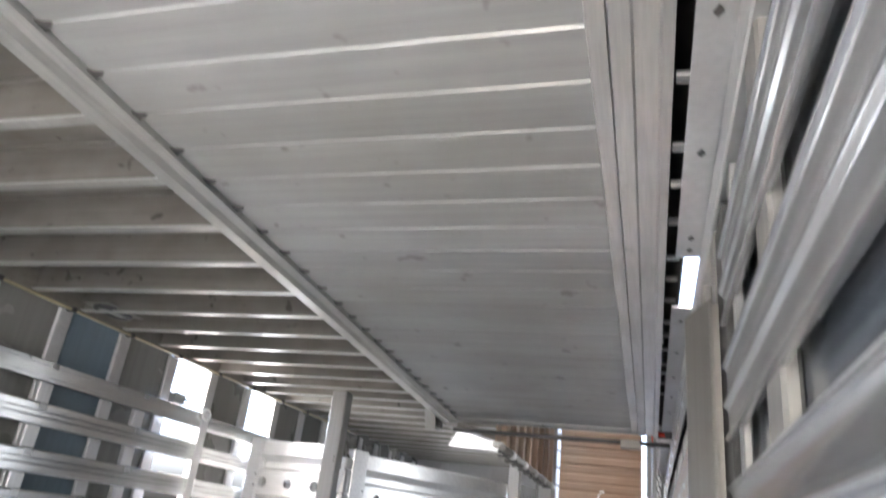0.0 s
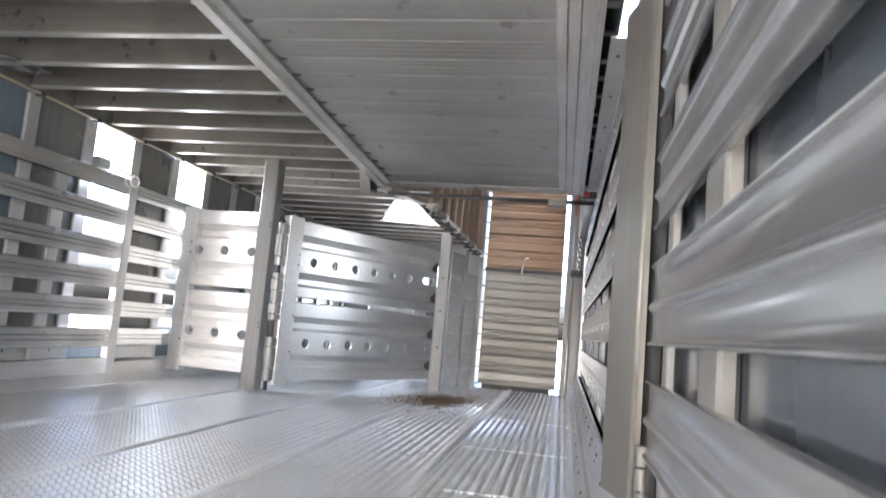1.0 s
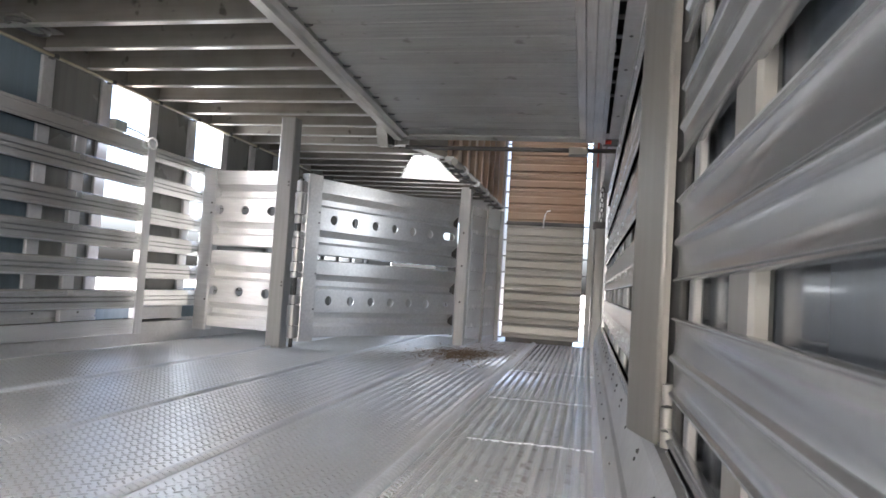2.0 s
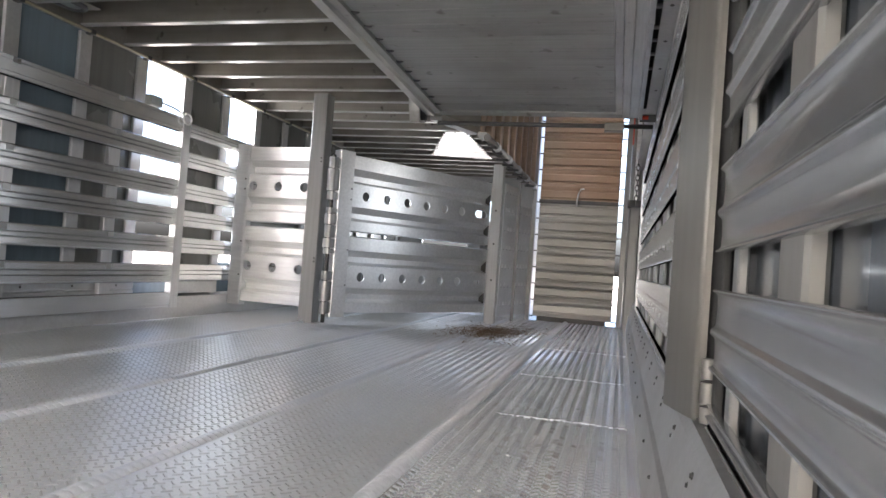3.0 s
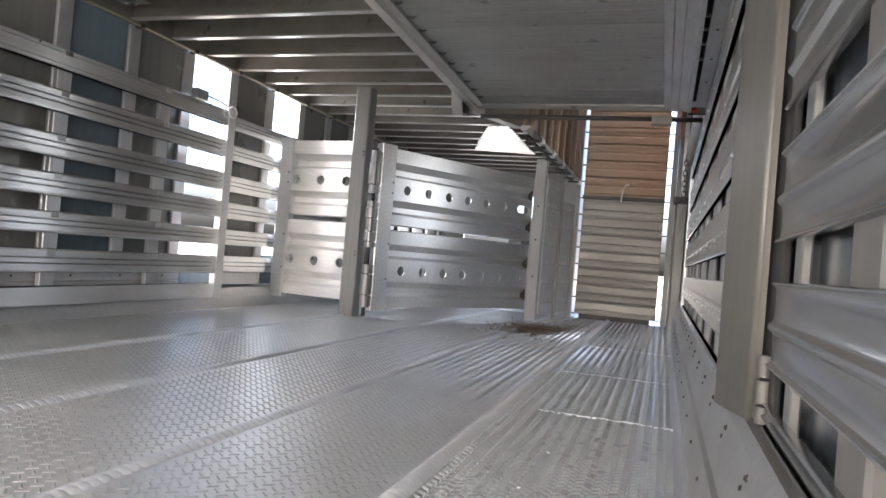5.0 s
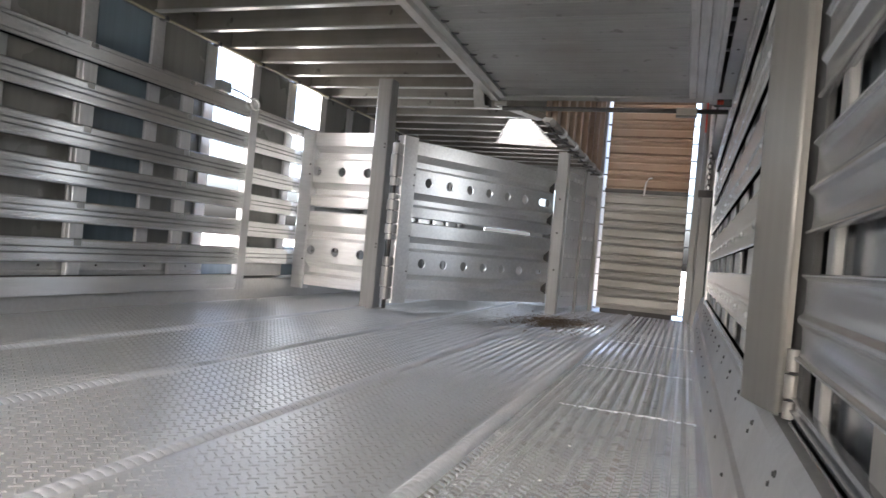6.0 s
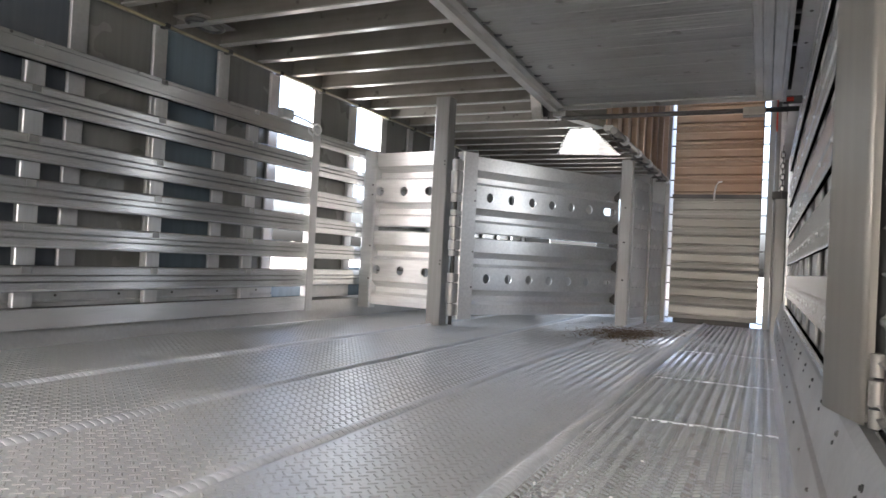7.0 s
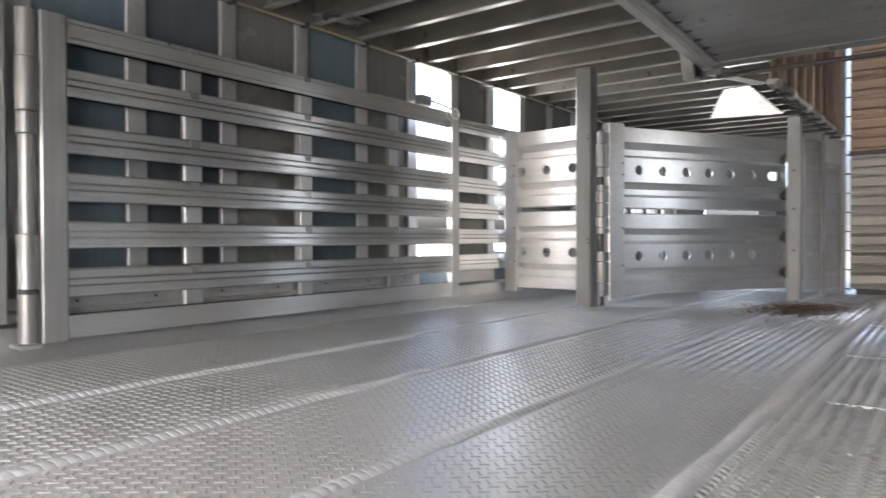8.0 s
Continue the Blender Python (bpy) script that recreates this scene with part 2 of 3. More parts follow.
# ---------------------------------------------------------------- ground and floor
bm = mesh()
bmesh.ops.create_grid(bm, x_segments=8, y_segments=8, size=600)
bmesh.ops.translate(bm, verts=bm.verts, vec=(0, 0, -1.15))
tagged(part("ground", bm, GROUND), "pale worn concrete yard round the trailer", "ground", kind="structure")

floor = thing("floor", "ribbed bare aluminium tread floor of a stock trailer, dusty", "floor", "structure")
for a, b in zip(SEAMS, SEAMS[1:]):
    bm = mesh()
    bar(bm, a + 0.001 if a > SEAMS[0] else LEFT - 0.02, b - 0.001 if b < SEAMS[-1] else RIGHT + 0.02, BACK, END, -0.05, 0.0, 0.002)
    part("floor_section", bm, LANE if a > 0.6 else FLOOR, floor)
rnd = random.Random(11)
for x0, x1, y in ((0.80, 1.145, 1.886), (0.76, 1.15, 2.62), (0.74, 1.15, 3.53)):
    bm = mesh()
    x, line = x0, []
    while x < x1:
        line.append((x, y + rnd.uniform(-0.004, 0.004), rnd.uniform(0.0, 0.0022)))
        x += rnd.uniform(0.008, 0.02)
    snake(bm, line, 0.0028, 6)
    part("weld_seam", bm, FLOOR, floor)


# ---------------------------------------------------------------- walls
def rail_outline(z0, z1, face, back, s):
    """A drawn rail with two narrow undercut grooves in its face; s is the side that it faces (+1 or -1 in x)."""
    h, pts = z1 - z0, [(0, 0.004), (0.03, 0.001), (0.10, 0)]
    for a, b in ((0.365, 0.405), (0.605, 0.645)):
        pts += [(a - 0.01, 0.0004), (a, 0.003), (a, 0.006), (a - 0.07, 0.006), (a - 0.07, 0.025), (b + 0.07, 0.025), (b + 0.07, 0.006), (b, 0.006), (b, 0.003), (b + 0.01, 0.0004)]
    pts += [(0.90, 0), (0.97, 0.002), (1, 0.005)]
    out = [(face - s * d, z0 + h * k) for k, d in pts]
    return out + [(back, z1), (back, z0)]


def plain_outline(z0, z1, face, back, s):
    """A flat bar with eased edges."""
    return [(face - s * 0.003, z0), (face, z0 + 0.004), (face, z1 - 0.004), (face - s * 0.003, z1), (back, z1), (back, z0)]


def lipped_outline(z0, z1, face, back, s):
    """A top rail: a wide flat band between two narrow lips."""
    h, g = z1 - z0, 0.018
    pts = [(0, 0.002), (0.02, 0), (0.19, 0), (0.195, g), (0.225, g), (0.23, 0.001), (0.77, 0.001), (0.775, g), (0.805, g), (0.81, 0), (0.98, 0), (1, 0.002)]
    out = [(face - s * d, z0 + h * k) for k, d in pts]
    return out + [(back, z1), (back, z0)]


def beaded_outline(z0, z1, face, back, s):
    """A wider pressed rail with turned lips and one round bead along its face."""
    h = z1 - z0
    pts = [(0, 0.012), (0, 0.002), (0.010, 0), (0.028, 0.0005), (0.045, 0.004), (0.07, 0.0062), (0.20, 0.0068), (0.37, 0.0062), (0.405, 0.0045), (0.43, 0.0012), (0.455, 0), (0.485, 0), (0.51, 0.0012),
           (0.535, 0.0045), (0.57, 0.0062), (0.75, 0.0068), (0.925, 0.0062), (0.95, 0.004), (0.97, 0.0005), (0.985, 0), (1, 0.002), (1, 0.010)]
    out = [(face - s * d, z0 + h * k) for k, d in pts]
    inner = [(face - s * (d + 0.0025 if 0 < k < 1 else max(d, 0.0055)), min(max(z0 + h * k, z0 + 0.0025), z1 - 0.0025)) for k, d in reversed(pts)]
    return out + inner


def shallow_outline(z0, z1, face, back, s):
    """A thin rail with a low bead between two flat bands."""
    pts = [(0, 0.004), (0.03, 0.0005), (0.10, 0.002), (0.42, 0.0035), (0.46, 0.0005), (0.50, 0), (0.54, 0.0005), (0.58, 0.0035), (0.90, 0.002), (0.97, 0.0005), (1, 0.004)]
    return [(face - s * d, z0 + (z1 - z0) * k) for k, d in pts] + [(back, z1), (back, z0)]


def side_wall(name, s, posts, half, deep, bays, rails, outline, rail_stuff, label, fore=0.0):
    """A slatted trailer side: posts, outer panels in the closed bays and rails. s: the way that it faces."""
    wall = thing(name, label, "wall", "structure")
    x = -s * 1.24
    for y in posts:
        bm = mesh()
        a, b = sorted((x - s * (deep - 0.003 if s > 0 else deep - 0.001), x + s * fore))
        bar(bm, a, b, y - half, y + half, 0.0, CEIL - 0.0165 if s > 0 else 1.19, 0.004)
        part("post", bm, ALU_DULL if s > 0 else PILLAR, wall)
    for k, (y0, y1, z0, z1) in enumerate(bays):
        bm = mesh()
        a, b = sorted((x - s * deep, x - s * (deep + 0.005)))
        bar(bm, a, b, y0, y1, z0, z1, 0.001)
        # far right panels near black: the shade behind the gate painted in
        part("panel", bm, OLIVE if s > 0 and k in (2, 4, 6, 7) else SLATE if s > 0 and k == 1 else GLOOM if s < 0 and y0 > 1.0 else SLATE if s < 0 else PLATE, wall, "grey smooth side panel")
    for z0, z1, y0, y1 in rails:
        bm = mesh()
        prism(bm, outline(z0, z1, x + s * 0.03, x + s * 0.001, s), "y", y0, y1)
        soften(part("rail", bm, rail_stuff, wall))
    return wall


TOP = 2.6
STRIP_GAP = (1.365, 1.69)
posts_l = [1.42 + 0.375 * k for k in range(-10, 16)]
# both sides: bays left open behind the camera are unseen, added for light
wall_left = side_wall("wall_left", 1, posts_l, 0.037, 0.020,
                      [(y, min(y + 0.3745, 2.95), -0.3, CEIL + 0.1) for y in posts_l if 0.9 < y < 2.9] + [(0.92, 1.0445, -0.3, CEIL + 0.1), (3.26, 3.665, -0.3, CEIL + 0.1), (4.01, END, -0.3, CEIL + 0.1),
                       (BACK, END, CEIL + 0.25, TOP), (BACK, END, CEIL + 0.1005, CEIL + 0.2495), (-0.2, 0.919, -0.3, CEIL + 0.1), (BACK, -0.2, -0.3, 0.75), (-1.0, -0.2005, 0.7505, CEIL + 0.1), (BACK, -2.2, 0.7505, CEIL + 0.1), (-2.2, -1.0, 1.30, CEIL + 0.1), (2.95, 3.26, -0.3, 0.19), (3.665, 4.01, -0.3, 0.30)],
                      [(a, b, y0, y1) for a, b in RAILS[1:] for y0, y1 in ((-0.1, 0.93), (3.225, 4.6))],
                      rail_outline, ALU_RAIL, "slatted aluminium trailer side with grey panels and two open bays")
bm = mesh()
prism(bm, [(-1.25, 0), (-1.2, 0), (-1.207, 0.06), (-1.215, 0.11), (-1.25, 0.125)], "y", BACK, END)
part("kick_plate", bm, ALU_DULL, wall_left)
bm = mesh()
prism(bm, [(-1.239, 0.126), (-1.214, 0.126), (-1.214, 0.152), (-1.222, 0.155), (-1.222, 0.160), (-1.216, 0.163), (-1.216, 0.192), (-1.226, 0.199), (-1.239, 0.199)], "y", 1.0, 2.94)
ledge = part("kick_ledge", bm, ALU_DULL, wall_left)
for k in range(7):
    bm = mesh()
    bolt(bm, (-1.216, 1.2 + 0.27 * k, 0.178), (1, 0, 0), 0.005, 0.004)
    part("bolt", bm, STEEL, ledge)
bm = mesh()
bar(bm, -1.237, -1.225, 3.24, 3.64, 0.126, 0.193, 0.002)
part("kick_plate", bm, ALU_DULL, wall_left)
bm = mesh()
bar(bm, -1.2375, -1.222, -0.4, 5.4, CEIL - 0.016, CEIL + 0.10, 0.002)
part("top_band", bm, JOIST, wall_left)
bm = mesh()
bar(bm, -1.236, -1.19, 0.935, 0.99, 0.126, CEIL - 0.018, 0.004)
part("hinge_post", bm, ALU_POST, wall_left)

RAILS_R = ((0.215, 0.245), (0.288, 0.388), (0.434, 0.542), (0.592, 0.692), (0.752, 0.855), (0.915, 1.025))
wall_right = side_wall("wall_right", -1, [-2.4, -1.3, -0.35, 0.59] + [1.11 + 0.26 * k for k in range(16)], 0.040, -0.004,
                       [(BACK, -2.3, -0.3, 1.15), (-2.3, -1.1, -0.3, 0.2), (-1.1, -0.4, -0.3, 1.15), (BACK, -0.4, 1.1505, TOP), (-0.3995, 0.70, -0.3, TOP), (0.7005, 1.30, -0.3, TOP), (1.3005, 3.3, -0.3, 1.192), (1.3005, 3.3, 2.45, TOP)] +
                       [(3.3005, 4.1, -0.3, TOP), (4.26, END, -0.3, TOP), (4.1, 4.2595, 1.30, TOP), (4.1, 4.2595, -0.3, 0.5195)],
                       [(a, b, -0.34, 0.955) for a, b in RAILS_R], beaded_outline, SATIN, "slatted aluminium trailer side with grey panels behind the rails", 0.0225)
bm = mesh()
prism(bm, [(1.25, 0), (1.16, 0), (1.1705, 0.10), (1.178, 0.104), (1.196, 0.19), (1.206, 0.203), (1.25, 0.207)], "y", BACK, END)
kick = part("kick_plate", bm, ALU_DULL, wall_right)
y = 0.62
while y < 4.2:
    bm = mesh()
    bolt(bm, (1.1935, y, 0.172), (-1, 0, 0.1), 0.0045, 0.005)
    bolt(bm, (1.1915, y + 0.02, 0.155), (-1, 0, 0.1), 0.0045, 0.005)
    part("bolt_pair", bm, STEEL, kick)
    bm = mesh()
    bolt(bm, (1.1665, y + 0.11, 0.062), (-1, 0, 0.1), 0.0035, 0.004)
    part("bolt", bm, STEEL, kick)
    y += 0.262
for y0, y1 in ((BACK, STRIP_GAP[0]), (STRIP_GAP[1], FRONT)):
    bm = mesh()
    bar(bm, 1.167, 1.237, y0, y1, 1.195, 1.2, 0.001)
    strip = part("top_strip", bm, ALU_DULL, wall_right)
    for yy in (0.30, 0.62, 0.94, 1.266, 1.325, 1.804, 2.12, 2.44, 2.76, 3.08):
        if y0 < yy < y1:
            bm = mesh()
            # thin dark plate paints the shade of an open slot
            prism(bm, [(1.186, yy), (1.193, yy - 0.012), (1.200, yy), (1.193, yy + 0.010)], "z", 1.1935, 1.1946)
            part("slot", bm, STEEL, strip, "dark diamond slot")
for k in range(14):
    bm = mesh()
    yy = 0.80 + 0.16 * k + (0.03 if k % 3 == 1 else 0)
    bar(bm, 1.1515, 1.1795, yy - 0.012, yy + 0.012, 1.235, 1.243, 0.002)
    part("cross_tie", bm, POST_GREY, wall_right)
# added baffle, near black: hides the sky and paints shade in the slot
bm = mesh()
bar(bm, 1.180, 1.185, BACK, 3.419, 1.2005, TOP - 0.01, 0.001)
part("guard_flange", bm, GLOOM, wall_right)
bm = mesh()
bar(bm, 1.214, 1.238, BACK, FRONT, 1.12, 1.19, 0.003)
part("top_band", bm, ALU_DULL, wall_right)


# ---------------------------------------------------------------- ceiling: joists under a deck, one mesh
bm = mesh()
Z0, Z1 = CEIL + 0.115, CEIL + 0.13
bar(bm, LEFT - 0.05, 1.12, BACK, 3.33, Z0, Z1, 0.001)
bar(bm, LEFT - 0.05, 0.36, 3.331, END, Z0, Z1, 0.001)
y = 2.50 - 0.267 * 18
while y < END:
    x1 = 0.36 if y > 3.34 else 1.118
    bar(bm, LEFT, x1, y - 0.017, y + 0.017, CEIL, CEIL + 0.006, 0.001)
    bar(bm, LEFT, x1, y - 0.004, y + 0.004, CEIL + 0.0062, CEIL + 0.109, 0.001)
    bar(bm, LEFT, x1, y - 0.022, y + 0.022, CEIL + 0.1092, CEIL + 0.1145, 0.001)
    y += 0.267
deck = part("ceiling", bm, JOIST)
# flanges lighter than webs and deck, joist light and shade in the colour
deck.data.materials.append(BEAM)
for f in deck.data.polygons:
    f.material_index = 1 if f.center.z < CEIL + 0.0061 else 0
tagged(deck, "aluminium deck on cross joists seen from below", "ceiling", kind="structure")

rnd = random.Random(3)
corners, rim = [(-0.15, 4.66), (0.012, 4.63), (-0.016, 5.80), (-0.52, 5.67)], []
for (xa, ya), (xb, yb) in zip(corners, corners[1:] + corners[:1]):
    n = max(3, int(math.hypot(xb - xa, yb - ya) / 0.035))
    for i in range(n):
        w = rnd.uniform(-0.010, 0.004)
        rim.append((xa + (xb - xa) * i / n + w * (1 if xa < -0.1 else -1), ya + (yb - ya) * i / n + rnd.uniform(-0.008, 0.008)))
bm = mesh()
prism(bm, rim, "z", CEIL - 0.006, CEIL - 0.001)
cover = tagged(part("joist_cover", bm, BRIGHT), "bright dented aluminium sheet with dirty ragged edges under the joists", "sheet")
for i in range(0, len(rim), 2):
    bm = mesh()
    bolt(bm, (rim[i][0] * 0.97 - 0.004, rim[i][1] * 0.995 + 0.025, CEIL - 0.006), (0, 0, -1), 0.008, 0.004)
    part("rivet", bm, STEEL, cover)

# ---------------------------------------------------------------- the lowered deck panel on the one side
ramp = thing("deck_ramp", "ribbed aluminium deck ramp hanging under the ceiling", "ramp",
             at=pose(0, 3.34, 1.13, -math.degrees(math.atan(0.042)), 0, 0))
L, PLANK = 2.994, 0.12
for k in range(25):
    y = -L + PLANK * k
    bm = mesh()
    pts, ribs = [(y, 0.0325), (y + 0.003, 0.0295)], y > -1.6
    for i in range(1, 24):
        u = i / 24
        sag = 0.0008 * math.sin(math.pi * u)
        pts.append((y + 0.003 + (PLANK - 0.008) * u, 0.0295 - sag - (0.0006 * math.cos(8 * math.pi * u) if ribs else 0)))
    prism(bm, pts + [(y + PLANK - 0.004, 0.0295), (y + PLANK - 0.0005, 0.0325), (y + PLANK - 0.0005, 0.045), (y, 0.045)], "x", 0.18, 1.03)
    soften(part("plank", bm, ALU_DECK, ramp), 35)
bm = mesh()
bar(bm, 0.19, 1.02, -L, 0.0, 0.0452, 0.048, 0.001)
part("backing_sheet", bm, ALU_DECK, ramp)
bm = mesh()
prism(bm, [(0.105, 0.0), (0.145, -0.004), (0.150, 0.012), (0.176, 0.016), (0.178, 0.06), (0.105, 0.06)], "y", -L, 0.0)
part("side_beam", bm, BEAM, ramp)
for k in range(1, 25):
    y = -L + PLANK * k
    bm = mesh()
    # the notch's shade as a dark chip on the deck
    prism(bm, [(0.1785, y + 0.012), (0.1785, y - 0.014), (0.186, y - 0.008), (0.206, y - 0.003), (0.198, y + 0.004)], "z", 0.0225, 0.0262)
    part("drain_notch", bm, STEEL, ramp, "dark notch along the beam")
bm = mesh()
prism(bm, [(1.058, 0.022), (1.062, 0.0), (1.090, -0.002), (1.094, 0.003), (1.128, 0.003), (1.132, -0.006), (1.1475, -0.006), (1.1495, 0.06), (1.058, 0.06)], "y", -L, 0)
part("side_beam", bm, BEAM, ramp)
bm = mesh()
prism(bm, [(1.028, 0.026), (1.031, 0.016), (1.057, 0.016), (1.057, 0.028), (1.028, 0.0285)], "y", -L, -0.01)
part("edge_lip", bm, BEAM, ramp)
bm = mesh()
prism(bm, [(0.002, 0.022), (0.030, 0.010), (0.034, 0.016), (0.05, 0.018), (0.05, 0.05), (0.002, 0.05)], "x", 0.105, 1.125)
part("end_beam", bm, ALU_DECK, ramp)
bm = mesh()
tube(bm, (0.16, 0.03, -0.03), (1.20, 0.03, -0.03), 0.011)
part("hinge_rod", bm, STEEL, ramp, "dark steel rod")
bm = mesh()
prism(bm, [(-0.17, 0.10), (-0.16, 0.10), (-0.11, -0.005), (-0.085, -0.048), (-0.02, -0.034), (-0.012, -0.044), (-0.092, -0.060), (-0.122, -0.010)], "x", 0.050, 0.102)
part("bracket", bm, BEAM, ramp)
bm = mesh()
prism(bm, [(-0.155, 0.10), (-0.02, 0.10), (-0.02, -0.032), (-0.082, -0.044)], "x", 0.050, 0.056)
part("bracket_cheek", bm, STEEL, ramp)
bm = mesh()
prism(bm, [(0.108, 0.051), (0.172, 0.051), (0.318, 0.335), (0.262, 0.352)], "z", -0.012, 0.020)
part("beam_end", bm, BEAM, ramp)
bm = mesh()
bar(bm, 0.06, 0.104, -0.019, 0.02, -0.03, 0.03, 0.004)
part("bracket_slot", bm, STEEL, ramp)
bm = mesh()
bar(bm, 0.98, 1.07, 0.0, 0.04, -0.06, -0.02, 0.004)
part("lug", bm, JOIST, ramp)


# ---------------------------------------------------------------- gates
def hinge_line(parent, x, y, pieces, leaf=None, stuff=HINGE):
    """Hinge barrels on one pin: (z0, z1, radius); leaf: the direction of the leaf on the wide barrels."""
    for z0, z1, r, wide in pieces:
        bm = mesh()
        tube(bm, (x, y, z0 + 0.001), (x, y, z1 - 0.001), r, 16)
        if wide and leaf:
            bar(bm, *sorted((x - 0.006, x + 0.004)), *sorted((y, y + leaf)), z0 + 0.004, z1 - 0.004, 0.002)
        soften(part("hinge_barrel", bm, stuff, parent))


def slat_gate(name, label, y0, y1, x, s, rails, stiles, ends, outline=rail_outline, deep=0.024, stuff=ALU_POST, thick=0.03):
    g = thing(name, label, "gate", group="slatted swing gates", at=pose(x, y0, 0))
    for z0, z1 in rails:
        bm = mesh()
        prism(bm, (lipped_outline if (z0, z1) == rails[-1] else plain_outline if (z0, z1) == rails[0] else outline)(z0, z1, 0.0, -s * thick, s), "y", ends[0], y1 - y0 - ends[1])
        part("rail", bm, ALU_RAIL, g)
    lo, hi = rails[0][0], rails[-1][1]
    for a, b in ((0, ends[0] - 0.001), (y1 - y0 - ends[1] + 0.001, y1 - y0)):
        if b - a > 0.01:
            bm = mesh()
            p, q = sorted((-s * 0.036, s * 0.004))
            bar(bm, p, q, a, b, lo - 0.004, hi + 0.004, 0.004)
            part("end_stile", bm, ALU_POST, g)
    for a, b in stiles:
        bm = mesh()
        p, q = sorted((-s * (thick + 0.001), -s * (thick + 0.001 + deep)))
        bar(bm, p, q, a - y0, b - y0, lo, hi, 0.003)
        part("stile", bm, stuff, g)
    return g


gate_l = slat_gate("swing_gate", "slatted aluminium swing gate folded flat against the side", 1.067, 3.206, -1.15, 1, RAILS,
                   ((1.562, 1.635), (2.103, 2.172), (2.67, 2.74)), (0.078, 0.064))
hinge_line(gate_l, -0.012, -0.034, ((0.912, 1.052, 0.028, 0), (0.752, 0.91, 0.030, 1), (0.685, 0.75, 0.028, 0), (0.39, 0.684, 0.022, 0),
                                    (0.226, 0.389, 0.028, 1), (0.066, 0.215, 0.028, 0)), 0.05)
# thin polished patches at the stiles; the middle column paints a reflected streak
for z0, z1 in RAILS[1:]:
    for y in (0.50, 1.035, 1.60):
        bm = mesh()
        bar(bm, 0.0002, 0.0012, y, y + 0.034, z0 + (z1 - z0) * 0.70, z1 - 0.004, 0.0003)
        part("weld_patch", bm, BRIGHT, gate_l)
for k in range(4):
    bm = mesh()
    bolt(bm, (0.0, 0.42 + 0.5 * k, 1.047), (1, 0, 0), 0.005, 0.004)
    part("bolt", bm, STEEL, gate_l)
bm = mesh()
tube(bm, (-0.012, -0.034, 0.212), (-0.012, -0.034, 0.228), 0.028, 16)
part("hinge_collar", bm, STEEL, gate_l, "black grease collar on the hinge")
bm = mesh()
bar(bm, -0.08, 0.02, -0.068, -0.008, 0.052, 0.064, 0.003)
part("hinge_foot", bm, ALU_GATE, gate_l)

# plate added in the gap, its darkness painted near black
bm = mesh()
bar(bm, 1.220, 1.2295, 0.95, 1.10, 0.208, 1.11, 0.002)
part("seal", bm, GLOOM, wall_right, "near-black filler plate, added for the dark gap beside the end post")
bm = mesh()
bar(bm, 1.2185, 1.2295, 0.828, 0.862, 0.208, 1.11, 0.002)
part("thin_post", bm, POST_GREY, wall_right)

RAILS_RG = ((0.215, 0.236), (0.285, 0.383), (0.433, 0.526), (0.570, 0.671), (0.723, 0.82), (0.90, 0.975))
gate_r = slat_gate("swing_gate", "slatted aluminium swing gate standing along the kick plate", 1.126, 3.95, 1.186, -1, RAILS_RG,
                   [(1.19, 1.27)] + [(1.425 + 0.39 * k, 1.595 + 0.39 * k) for k in range(7)], (0.0, 0.06), shallow_outline, 0.008, STILE, 0.012)
bm = mesh()
arc = [(1.2165, 1.030), (1.2075, 1.030), (1.2055, 1.004), (1.199, 1.021), (1.193, 1.038), (1.1865, 1.058), (1.1805, 1.078), (1.175, 1.098), (1.1715, 1.112), (1.1705, 1.120), (1.172, 1.124), (1.182, 1.124), (1.2165, 1.124)]
prism(bm, [(x - 1.186, y - 1.126) for x, y in arc], "z", 0.212, 0.975)
end_post = part("end_post", bm, PILLAR, gate_r, "rounded plain aluminium end post")
for f in end_post.data.polygons:
    f.use_smooth = 4 == len(f.vertices) and f.normal.x < -0.5 and f.normal.y < 0.05
hinge_line(gate_r, 0.030, -0.138, ((0.213, 0.236, 0.009, 0), (0.238, 0.268, 0.010, 1), (0.270, 0.298, 0.009, 0)), 0.02, PILLAR)
for z0, z1 in RAILS_RG[1:]:
    for k in range(9):
        bm = mesh()
        bolt(bm, (-0.0, 0.2 + 0.28 * k, z0 + 0.03), (-1, 0, 0), 0.005, 0.004)
        part("rivet", bm, ALU_DULL, gate_r)


